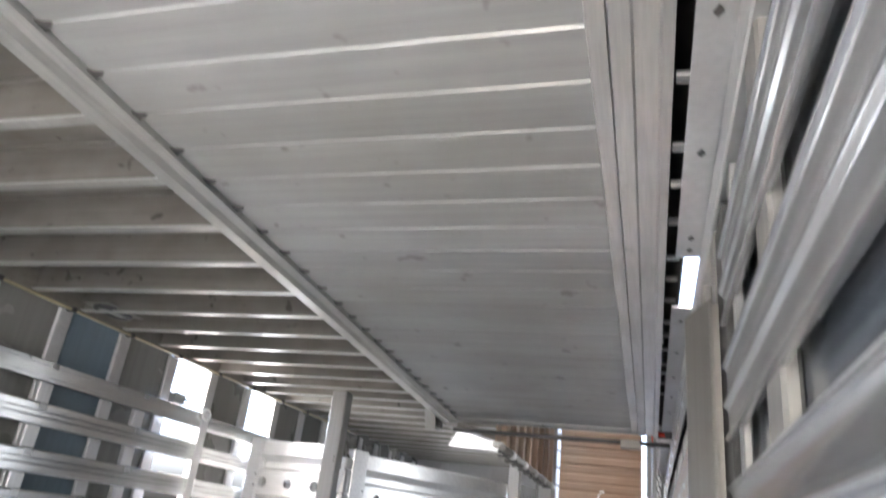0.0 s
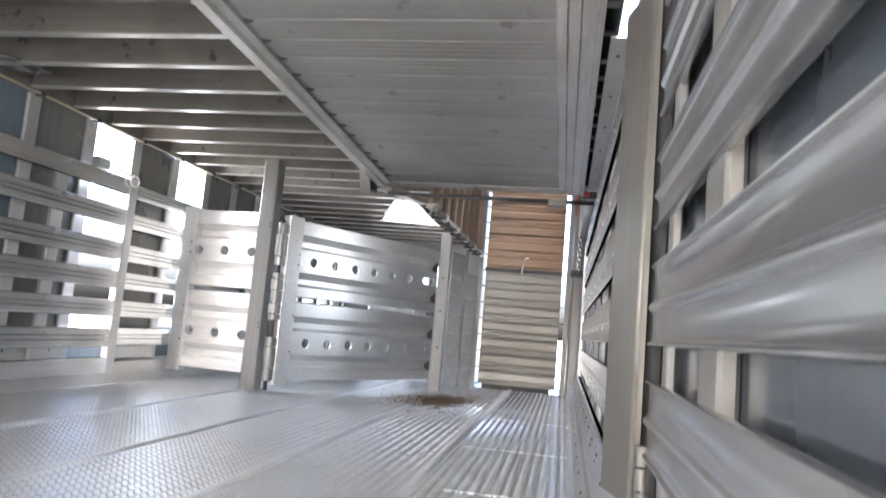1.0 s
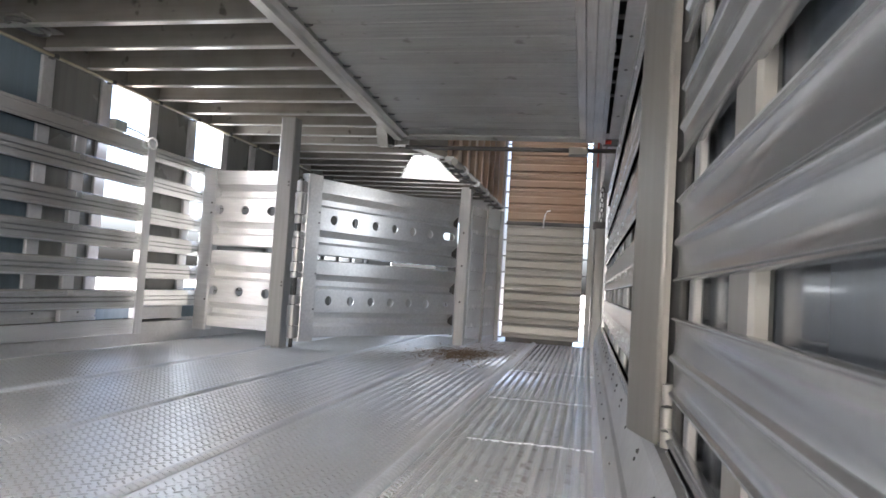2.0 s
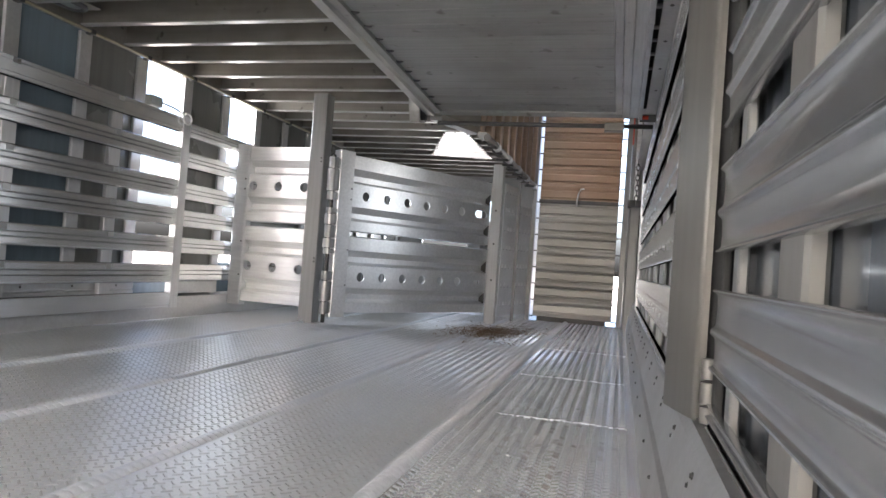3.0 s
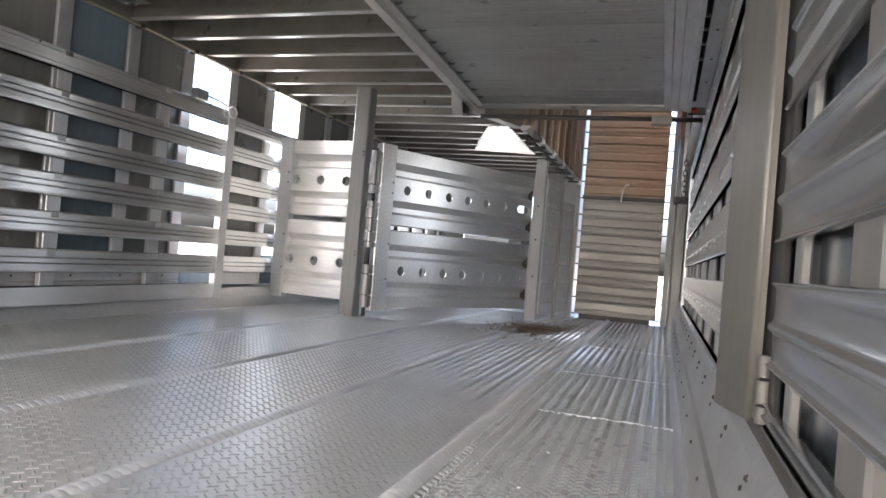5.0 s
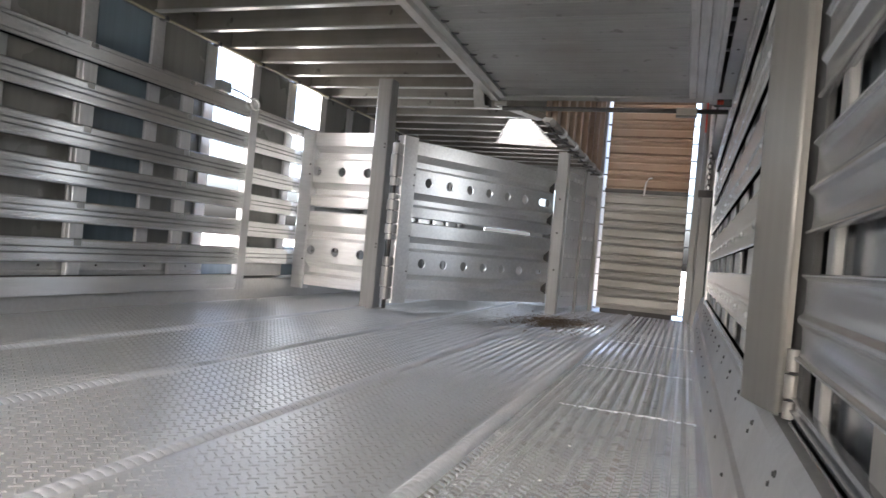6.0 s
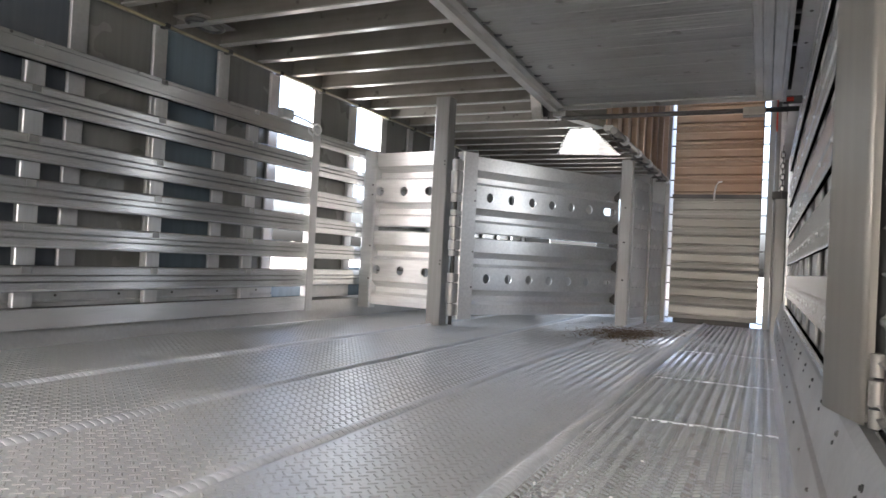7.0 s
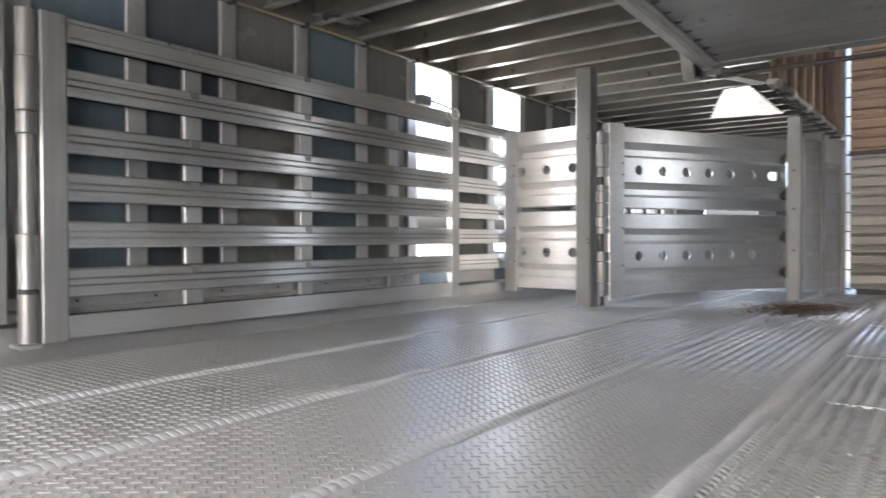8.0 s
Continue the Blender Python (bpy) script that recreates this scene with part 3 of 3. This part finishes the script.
def sheet_gate(name, label, p0, p1, z0, z1, holes, ends, group="pen gates"):
    """A gate of two folded sheets with a slot between; u runs along it, the face is at v = 0."""
    p0, p1 = Vector(p0), Vector(p1)
    d = p1 - p0
    n = d.length
    g = thing(name, label, "gate", group=group, at=pose(p0.x, p0.y, 0, 0, 0, math.degrees(math.atan2(d.y, d.x))))
    mid = (z0 + z1) / 2
    half = (z1 - z0) / 2 - 0.012
    for base in (z0, mid + 0.012):
        k = half / 0.45
        for fold in ([(0.03, 0.0), (0.0, 0.006), (0.0, 0.062), (0.046, 0.080), (0.046, 0.110), (0.0, 0.146)],
                     [(0.0, 0.280), (0.046, 0.298), (0.046, 0.330), (0.0, 0.366), (0.0, 0.444), (0.03, 0.45)]):
            bm = mesh()
            pts = [(v, base + t * k) for v, t in fold]
            back = [(v + 0.004, base + t * k + 0.001) for v, t in reversed(fold)]
            prism(bm, pts + back, "x", ends[0], n - ends[1])
            part("folded_sheet", bm, ALU_GATE, g)
        bm = mesh()
        holed(bm, ends[0], n - ends[1], base + 0.146 * k + 0.0005, base + 0.280 * k - 0.0005, 0.0, 0.010,
              [(u, base + 0.213 * k, w, r) for u, w, r in holes[0 if base == z0 else 1]])
        part("punched_band", bm, ALU_GATE, g)
    bm = mesh()
    bar(bm, ends[2], ends[0], -0.012, 0.05, z0 - 0.02, z1 + 0.01, 0.006)
    stile = part("end_stile", bm, ALU_GATE, g)
    for z in (z0 + 0.16, z0 + 0.36, z1 - 0.26, z1 - 0.2):
        bm = mesh()
        bolt(bm, (ends[0] - 0.015, -0.012, z), (0, -1, 0), 0.005)
        part("bolt", bm, STEEL, stile)
    # dark plate added behind the sheets, painting the shadow in the fold ends
    bm = mesh()
    bar(bm, n - ends[1] + 0.001, n - ends[1] + 0.006, 0.006, 0.075, z0, z1, 0.001)
    part("end_flange", bm, STEEL, g)
    return g


hs = [(0.075 + 0.196 * k, 0.028, 0.028) for k in range(3)]
hs[0], hs[2] = (0.094, 0.028, 0.028), (0.452, 0.028, 0.028)
leaf = sheet_gate("pen_gate", "folded aluminium sheet gate leaf with round holes beside a post", (-1.16, 3.75), (-0.665, 3.69), 0.08, 1.015,
                  (hs, hs), (0.062, 0.008, -0.03))
hs = [(0.239 + 0.1625 * k, 0.028, 0.028) for k in range(6)]
swing = sheet_gate("pen_gate", "folded aluminium sheet gate with round holes standing ajar", (-0.47, 3.56), (0.205, 4.72), 0.07, 0.975,
                   (hs + [(1.243, 0.028, 0.014)], hs + [(1.243, 0.060, 0.026)]), (0.135, 0.012, 0.03))
for z0, z1, wide in ((0.07, 0.135, 0), (0.14, 0.25, 1), (0.255, 0.305, 0), (0.40, 0.43, 0), (0.435, 0.485, 1), (0.49, 0.56, 0), (0.565, 0.62, 1), (0.625, 0.655, 0), (0.70, 0.745, 0), (0.75, 0.87, 1), (0.875, 0.935, 0)):
    bm = mesh()
    tube(bm, (-0.005, 0.0, z0), (-0.005, 0.0, z1), 0.031 if wide else 0.026, 18)
    bar(bm, 0.012, 0.034, -0.012, 0.014, z0 + 0.003, z1 - 0.003, 0.003)
    soften(part("hinge_barrel", bm, HINGE, swing))
bm = mesh()
tube(bm, (-0.005, 0.0, 0.02), (-0.005, 0.0, 0.95), 0.011, 10)
part("hinge_pin", bm, STEEL, swing)

post = thing("gate_post", "square aluminium post from floor to joists", "post", at=pose(-0.615, 3.675, 0))
bm = mesh()
bar(bm, -0.046, 0.046, -0.045, 0.045, 0.004, CEIL, 0.006)
part("shaft", bm, POST_GREY, post)
bm = mesh()
bar(bm, -0.07, 0.07, -0.06, 0.06, 0.0, 0.0039, 0.001)
part("foot_plate", bm, ALU_DULL, post)
for z in (0.35, 0.37, 0.92, 0.94):
    bm = mesh()
    bolt(bm, (0.03, -0.045, z), (0, -1, 0), 0.005)
    part("bolt", bm, STEEL, post)

post = thing("latch_post", "square aluminium post between the pen gate and punched plates", "post", at=pose(0.24, 4.745, 0))
bm = mesh()
bar(bm, -0.036, 0.036, -0.03, 0.036, 0.0, 1.10, 0.005)
part("shaft", bm, STILE, post)
for z in (0.3, 0.55, 0.78):
    bm = mesh()
    bolt(bm, (0.0, -0.03, z), (0, -1, 0), 0.007)
    part("bolt", bm, STEEL, post)


def punched_plate(p0, p1, z0, z1, rows, label):
    """An upright sheet with rows of pressed scoops, hollow below."""
    p0, p1 = Vector(p0), Vector(p1)
    d = p1 - p0
    n = d.length
    g = thing("punched_plate", label, "plate", group="punched plates by the lane", at=pose(p0.x, p0.y, 0, 0, 0, math.degrees(math.atan2(d.y, d.x))))
    bm = mesh()
    bar(bm, 0, n, 0, 0.005, z0, z1, 0.001)
    part("sheet", bm, PUNCHED, g)
    bm = mesh()
    rings = []
    for k in range(4):
        a = 0.5 * math.pi * k / 3
        r, v = 0.012 * math.cos(a) + 0.0005, -0.0065 * math.sin(a) - 0.0003
        rings.append([bm.verts.new((r * math.cos(math.pi * i / 8), v, 2.8 * r * math.sin(math.pi * i / 8))) for i in range(9)])
    for a, b in zip(rings, rings[1:]):
        for i in range(8):
            bm.faces.new((a[i], a[i + 1], b[i + 1], b[i])).smooth = True
    first = part("scoop", bm, PUNCHED, g, "bright pressed scoop")
    # small dark plate paints the hollow's shade under each scoop
    bm = mesh()
    prism(bm, [(0.007 * math.cos(math.pi * i / 8), -0.005 * math.sin(math.pi * i / 8)) for i in range(9)], "y", -0.0012, -0.0004)
    hole = part("slot", bm, STEEL, g)
    h = (z1 - z0) / rows
    spots = [(n * (i + 0.6) / 4.2, z0 + (k + 0.55) * h) for k in range(rows) for i in range(4)]
    first.location = hole.location = (spots[0][0], 0, spots[0][1])
    for u, z in spots[1:]:
        again(first, u, 0, z)
        again(hole, u, 0, z)
    bm = mesh()
    bar(bm, n - 0.012, n, -0.004, -0.0005, z0, z1, 0.001)
    part("edge", bm, BRIGHT, g)
    return g


punched_plate((0.285, 4.78), (0.335, 5.08), 0.05, 0.98, 7, "upright punched aluminium plate beside the latch post")
punched_plate((0.345, 5.09), (0.40, 5.38), 0.05, 0.86, 6, "low upright punched aluminium plate by the door")
bm = mesh()
bar(bm, 0.33, 0.352, 5.084, 5.106, 0.0, 1.03, 0.003)
tagged(part("thin_post", bm, POST_GREY), "thin aluminium post between two punched plates", "post")

# ---------------------------------------------------------------- the far door and its shaft
door = thing("rear_door", "shut door of horizontal aluminium slats with a dark cross bar", "door")
SLAT = 0.127
for k in range(19):
    z = 0.035 + SLAT * k
    face = [(-0.006, 0.002), (-0.006, 0.006), (0.007, 0.007), (0.009, 0.025), (0.003, 0.031), (0.003, 0.037), (0.013, 0.044), (0.013, 0.089), (0.003, 0.096), (0.004, 0.103), (0.009, 0.110), (0.011, SLAT - 0.007), (-0.006, SLAT - 0.006), (-0.006, SLAT - 0.002)]
    bm = mesh()
    prism(bm, [(FRONT - d, z + h) for d, h in face] + [(FRONT + 0.008, z + SLAT - 0.002), (FRONT + 0.008, z + SLAT), (FRONT + 0.02, z + SLAT), (FRONT + 0.02, z + 0.0002), (FRONT + 0.008, z + 0.0002), (FRONT + 0.008, z + 0.002)], "x", 0.457, 1.052)
    part("slat", bm, DOOR if z > 0.9 else DOOR_LOW, door)
    for x0, x1 in ((0.4325, 0.4565), (1.0525, 1.0855)):
        bm = mesh()
        bar(bm, x0, x1, FRONT - 0.004, FRONT + 0.01, z - 0.004, z + 0.005, 0.001)
        part("slat_lug", bm, STEEL, door)
# dark bar across the gap under the door
bm = mesh()
bar(bm, 0.490, 1.010, FRONT - 0.006, FRONT + 0.03, 0.001, 0.037, 0.003)
part("bottom_seal", bm, STEEL, door, "dark threshold bar in the gap under the door")
bm = mesh()
bar(bm, 0.452, 1.048, FRONT - 0.03, FRONT - 0.0145, 0.915, 0.945, 0.004)
part("cross_bar", bm, STEEL, door, "dark steel bar")
bm = mesh()
snake(bm, [(0.74, FRONT - 0.035, 0.90), (0.742, FRONT - 0.04, 0.95), (0.75, FRONT - 0.045, 1.0), (0.765, FRONT - 0.045, 1.03), (0.79, FRONT - 0.04, 1.035)], 0.006)
part("pull_hook", bm, ALU_GATE, door)

front = thing("wall_end", "aluminium end walls and frame round the door", "wall", "structure")
# the back wall is unseen; its opening is added and sized for light
for x0, x1, y0, y1, z0, z1 in ((0.40, 0.432, FRONT - 0.03, FRONT + 0.02, 0.0, TOP), (1.086, 1.125, FRONT - 0.03, FRONT + 0.05, 0.0, TOP),
                               (1.126, RIGHT + 0.05, FRONT + 0.0, FRONT + 0.05, -0.05, TOP), (0.440, 1.085, FRONT, FRONT + 0.05, 2.47, TOP),
                               (LEFT - 0.05, RIGHT + 0.05, BACK - 0.03, BACK - 0.001, -0.05, 0.35), (LEFT - 0.05, RIGHT + 0.05, BACK - 0.03, BACK - 0.001, 1.42, TOP), (1.1, RIGHT + 0.05, BACK - 0.03, BACK - 0.001, 0.3505, 1.4195), (LEFT - 0.05, 0.0, BACK - 0.03, BACK - 0.001, 0.3505, 1.4195), (LEFT - 0.05, -1.0, END + 0.001, END + 0.03, -0.05, TOP), (-0.5, -0.45, END + 0.001, END + 0.03, -0.05, TOP), (-0.4495, -0.2505, END + 0.001, END + 0.03, -0.05, 0.86), (-0.4495, -0.2505, END + 0.001, END + 0.03, 1.08, TOP), (-0.25, 0.42, END + 0.001, END + 0.03, -0.05, TOP), (-0.999, -0.501, END + 0.001, END + 0.03, 0.80, TOP), (-0.999, -0.501, END + 0.001, END + 0.03, -0.05, 0.42)):
    bm = mesh()
    bar(bm, x0, x1, y0, y1, z0, z1, 0.002)
    part("panel", bm, POST_GREY if x0 > 1.06 or x1 == 0.432 else ALU_DULL, front)

# outer panel whitened to reflect light, so the door's left slit reads bright
bm = mesh()
bar(bm, 0.396, 0.424, FRONT + 0.051, END, -0.05, TOP, 0.002)
part("panel", bm, WHITE, front, "white panel added to brighten the slit beside the door")
# panels added over the ramp end to block sky and shaft light
bm = mesh()
bar(bm, 0.42, 1.1295, 3.42, 3.44, 1.20, TOP - 0.01, 0.003)
part("panel", bm, ALU_DULL, front)
# near-black part: shade painted in for the slot beside the ramp
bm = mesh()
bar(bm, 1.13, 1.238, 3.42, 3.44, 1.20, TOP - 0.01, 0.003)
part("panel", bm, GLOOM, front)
bm = mesh()
bar(bm, 1.13, 1.238, 3.40, FRONT - 0.01, 1.60, 1.64, 0.003)
part("panel", bm, ALU_DULL, front)

side = thing("shaft_partition", "ribbed aluminium partition above the pipe rail beside the door", "partition")
bm = mesh()
bar(bm, 0.372, 0.378, 3.40, FRONT - 0.04, 1.06, TOP - 0.01, 0.001)
part("sheet", bm, DOOR, side)
for k in range(8):
    bm = mesh()
    y = 3.52 + 0.262 * k
    bar(bm, 0.379, 0.41, y - 0.018, y + 0.018, 1.06, TOP - 0.01, 0.003)
    part("rib", bm, DOOR, side)
bm = mesh()
bar(bm, 0.365, 0.412, 3.38, FRONT - 0.04, 1.035, 1.0595, 0.004)
part("sill", bm, BEAM, side)
bm = mesh()
tube(bm, (0.418, 3.365, 1.03), (0.418, FRONT - 0.035, 1.03), 0.018)
part("pipe_rail", bm, PILLAR, side)
for k in range(5):
    bm = mesh()
    tube(bm, (0.418, 3.6 + 0.4 * k, 1.03), (0.418, 3.66 + 0.4 * k, 1.03), 0.023)
    part("collar", bm, ALU_DULL, side)

for k in range(9):
    bm = mesh()
    y = 3.50 + 0.2 * k
    bar(bm, 0.372, 0.440, y - 0.012, y + 0.012, 1.000, 1.0105, 0.002)
    part("bracket", bm, STEEL, side)
bm = mesh()
snake(bm, [(0.392 + 0.008 * math.sin(0.9 * k), 3.42 + 0.06 * k, 1.018 + 0.006 * math.sin(1.7 * k)) for k in range(32)], 0.0075)
part("hose", bm, STEEL, side, "black rubber air hose")

column = thing("lane_column", "grey box column beside the door", "column", at=pose(1.165, 5.28, 0))
bm = mesh()
bar(bm, -0.03, 0.045, -0.04, 0.10, 0.0, 0.90, 0.006)
part("box", bm, POST_GREY, column)
bm = mesh()
bar(bm, -0.05, 0.05, -0.05, 0.06, 0.901, 0.95, 0.004)
part("cap", bm, STEEL, column)
bm = mesh()
bar(bm, -0.01, 0.02, -0.03, 0.03, 0.951, 1.55, 0.004)
part("upper_post", bm, ALU_GATE, column)

bm = mesh()
bar(bm, -0.042, -0.032, -0.032, -0.026, 1.36, 1.62, 0.001)
part("red_strip", bm, RED, column, "red reflective strip")

lamp = thing("marker_lamp", "small red marker lamp beside the ramp end", "lamp", at=pose(1.165, 3.45, 1.16))
bm = mesh()
bar(bm, -0.014, 0.014, -0.006, 0.008, -0.009, 0.009, 0.004)
part("lens", bm, RED, lamp)
bm = mesh()
bar(bm, -0.026, 0.073, 0.009, 0.02, -0.018, 0.018, 0.003)
part("base", bm, STEEL, lamp)


def chain(x, y, z0, n):
    g = thing("chain", "steel chain hanging from the gate end", "chain", at=pose(x, y, z0))
    for k in range(n):
        bm = mesh()
        loop = []
        for i in range(13):
            a = 2 * math.pi * i / 12
            u, w = 0.010 * math.cos(a), 0.020 * math.sin(a)
            loop.append((u, 0, -0.031 * k + w) if k % 2 else (0, u, -0.031 * k + w))
        snake(bm, loop, 0.0032, 6)
        part("link", bm, STEEL, g)


chain(1.16, 4.3, 1.08, 9)

# ---------------------------------------------------------------- small things on the far side
cable = thing("cable", "tan cable clipped along the ceiling corner", "cable")
bm = mesh()
tube(bm, (-1.213, BACK, CEIL - 0.014), (-1.213, 5.2, CEIL - 0.014), 0.0065, 8)
part("wire", bm, CABLE, cable)
for y in posts_l[10:19]:
    bm = mesh()
    bar(bm, -1.2385, -1.203, y - 0.012, y + 0.012, CEIL - 0.024, CEIL - 0.004, 0.002)
    part("clip", bm, STEEL, cable)

fitting = thing("deck_light", "oval recessed ceiling light with a black rubber rim, unlit", "lamp", at=pose(-1.10, 2.27, CEIL + 0.012, 0, 0, 90))
bm = mesh()
bar(bm, -0.11, 0.11, -0.07, 0.07, 0.006, 0.012, 0.002)
part("plate", bm, JOIST, fitting)
bm = mesh()
loop = []
for i in range(25):
    a = 2 * math.pi * i / 24
    loop.append((0.05 * math.cos(a) + (0.035 if math.cos(a) > 0 else -0.035), 0.042 * math.sin(a), 0.0))
snake(bm, loop, 0.012)
part("rim", bm, STEEL, fitting, "black rubber rim")
bm = mesh()
prism(bm, [(p[0] * 0.92, p[1] * 0.88) for p in loop[:-1]], "z", -0.003, 0.005)
part("lens", bm, POST_GREY, fitting, "grey frosted lens")

latch = thing("gate_latch", "small grey latch box on top of the folded gate", "latch", at=pose(-1.165, 2.93, 1.059))
bm = mesh()
bar(bm, -0.02, 0.02, -0.05, 0.03, 0.0, 0.05, 0.004)
part("box", bm, ALU_DULL, latch)
bm = mesh()
snake(bm, [(0.01, 0.03, 0.03), (0.02, 0.12, 0.022), (0.025, 0.19, 0.01)] + [(0.03, 0.225 + 0.035 * math.cos(0.5 * k + 2.6), -0.012 + 0.028 * math.sin(0.5 * k + 2.6)) for k in range(13)], 0.005)
part("wire", bm, WHITE, latch, "bent bright wire")

# ---------------------------------------------------------------- unseen roof, added to bound the light, open over the lane
bm = mesh()
bar(bm, LEFT - 0.05, RIGHT + 0.05, BACK, 3.40, TOP, TOP + 0.04, 0.001)
bar(bm, LEFT - 0.05, 0.40, 3.401, END + 0.06, TOP, TOP + 0.04, 0.001)
bar(bm, 1.13, RIGHT + 0.05, 3.401, END + 0.06, TOP, TOP + 0.04, 0.001)
bar(bm, 0.4005, 1.1295, 3.401, 4.80, TOP, TOP + 0.04, 0.001)
tagged(part("roof", bm, ALU_DULL), "unseen flat aluminium trailer roof that bounds the light", "roof", kind="structure")

# ---------------------------------------------------------------- straw and tread, nobody could count
rnd = random.Random(5)
bm = mesh()
for k in range(900):
    wide = 1.0 if k < 480 else 2.0
    cx, cy = rnd.gauss(0.40, 0.075 * wide) + (0.05 if k % 2 else -0.06), rnd.gauss(4.04, 0.13 * wide) + (0.12 if k % 3 else -0.1)
    a, n = rnd.uniform(0, math.pi), rnd.uniform(0.03, 0.14)
    z = 0.004 + abs(rnd.gauss(0, 0.006 / wide))
    dx, dy = n * math.cos(a) / 2, n * math.sin(a) / 2
    w = rnd.uniform(0.001, 0.0026)
    ox, oy = -math.sin(a) * w, math.cos(a) * w
    v = [bm.verts.new(p) for p in ((cx - dx - ox, cy - dy - oy, z), (cx - dx + ox, cy - dy + oy, z), (cx + ox, cy + oy, z + 0.006), (cx - ox, cy - oy, z + 0.006),
                                   (cx + dx - ox, cy + dy - oy, z), (cx + dx + ox, cy + dy + oy, z), (cx, cy, z - 0.003))]
    bm.faces.new((v[0], v[1], v[2], v[3]))
    bm.faces.new((v[3], v[2], v[5], v[4]))
    bm.faces.new((v[1], v[0], v[6]))
    bm.faces.new((v[4], v[5], v[6]))
tagged(part("straw", bm, STRAW), "loose brown straw and dung lying on the floor", "straw", kind="stuff")


bm = mesh()
for k in range(96):
    if k < 60:
        cx, cy, r = rnd.uniform(-0.05, 0.42), rnd.uniform(4.45, 5.0), rnd.uniform(0.004, 0.016)
    else:
        cx, cy, r = rnd.uniform(-1.0, 0.9), rnd.uniform(0.9, 4.3), rnd.uniform(0.0015, 0.006)
    n = rnd.randint(5, 8)
    a0 = rnd.uniform(0, 6)
    rim = [(cx + r * rnd.uniform(0.5, 1) * math.cos(a0 + 2 * math.pi * i / n), cy + r * rnd.uniform(0.5, 1.4) * math.sin(a0 + 2 * math.pi * i / n)) for i in range(n)]
    prism(bm, rim, "z", 0.0005, 0.0022)
tagged(part("residue_flakes", bm, WHITE), "pale dried residue flakes scattered on the floor", "residue", kind="stuff")


def strokes(items, material):
    """Low bars: (x, y, z, angle, length, width, height), all in one mesh."""
    a = np.array(items)
    c, s = np.cos(a[:, 3]), np.sin(a[:, 3])
    base = np.array([(-1, -1, 0), (1, -1, 0), (1, 1, 0), (-1, 1, 0), (-0.82, -0.34, 1), (0.82, -0.34, 1), (0.82, 0.34, 1), (-0.82, 0.34, 1)])
    u = base[None, :, 0] * a[:, 4, None] / 2
    v = base[None, :, 1] * a[:, 5, None] / 2
    w = base[None, :, 2] * a[:, 6, None]
    P = np.stack([a[:, 0, None] + u * c[:, None] - v * s[:, None], a[:, 1, None] + u * s[:, None] + v * c[:, None], a[:, 2, None] + w], -1).reshape(-1, 3)
    F = np.array([(4, 5, 6, 7), (0, 1, 5, 4), (1, 2, 6, 5), (2, 3, 7, 6), (3, 0, 4, 7)])
    faces = (F[None] + 8 * np.arange(len(a))[:, None, None]).reshape(-1, 4)
    me = bpy.data.meshes.new("tread")
    me.from_pydata(P.tolist(), [], faces.tolist())
    me.materials.append(material)
    return me


def rope(x, y0, y1, pitch, gap, skew, w):
    """Round-topped segments in a row along y, each cut askew, as one mesh's points and faces."""
    section = [(-0.0150, 0.0), (-0.0130, 0.0065), (-0.0092, 0.0112), (-0.0035, 0.0134), (0.0035, 0.0134), (0.0105, 0.0104), (0.0165, 0.0052), (0.0205, 0.0)]
    P, F = [], []
    for k in range(int((y1 - y0) / pitch)):
        a, b = y0 + k * pitch, y0 + (k + 1) * pitch - gap
        n = len(P)
        for y, s in ((a, 0.84), (a + 0.0025, 0.97), (b - 0.0025, 0.97), (b, 0.82)):
            P += [(x + u * w * (0.5 + 0.5 * s), y + u * skew, 0.0006 + v * w * s) for u, v in section]
        m = len(section)
        for r in range(3):
            F += [(n + r * m + i, n + r * m + i + 1, n + (r + 1) * m + i + 1, n + (r + 1) * m + i) for i in range(m - 1)]
        F += [tuple(n + i for i in range(m - 1, -1, -1)), tuple(n + 3 * m + i for i in range(m))]
    return P, F


# every plank: columns of bars leaning to the one side and the other by turns; the lane's bars are broad and close
for a, b in zip(SEAMS, SEAMS[1:]):
    broad = a > 0.6
    step, pitch = (0.0153, 0.0215) if broad else (0.0170, 0.0255)
    n = int((b - a - 0.045) / step)
    x0 = (a + b) / 2 - (n - 1) * step / 2
    bars = []
    for i in range(n):
        y = 0.2 + (0.5 * pitch if i % 2 else 0.0)
        while y < FRONT:
            worn = 1.0 if rnd.random() < 0.9 else 0.6
            if broad:
                bars.append((x0 + i * step, y, 0.0, math.radians(36 if i % 2 else -36), 0.0180, 0.0058, 0.0038 * worn))
            else:
                bars.append((x0 + i * step + rnd.gauss(0, 0.0003), y, 0.0, math.radians(42 if i % 2 else -42), 0.0195 * (0.6 + 0.4 * worn), 0.0044, 0.0019 * worn))
            y += pitch
    tread = new("tread_bars", strokes(bars, LANE if broad else TREAD))
    tread.parent = floor
    tread["kind"] = "stuff"
for x in SEAMS[1:-1]:
    me = bpy.data.meshes.new("rope_rib")
    P, F = rope(x, 0.1, FRONT, 0.0205, 0.0018, 0.4, 1.0 if x > 0.6 else 0.78)
    me.from_pydata(P, [], F)
    me.materials.append(RIB)
    rib = soften(new("rope_rib", me), 32)
    rib.parent = floor
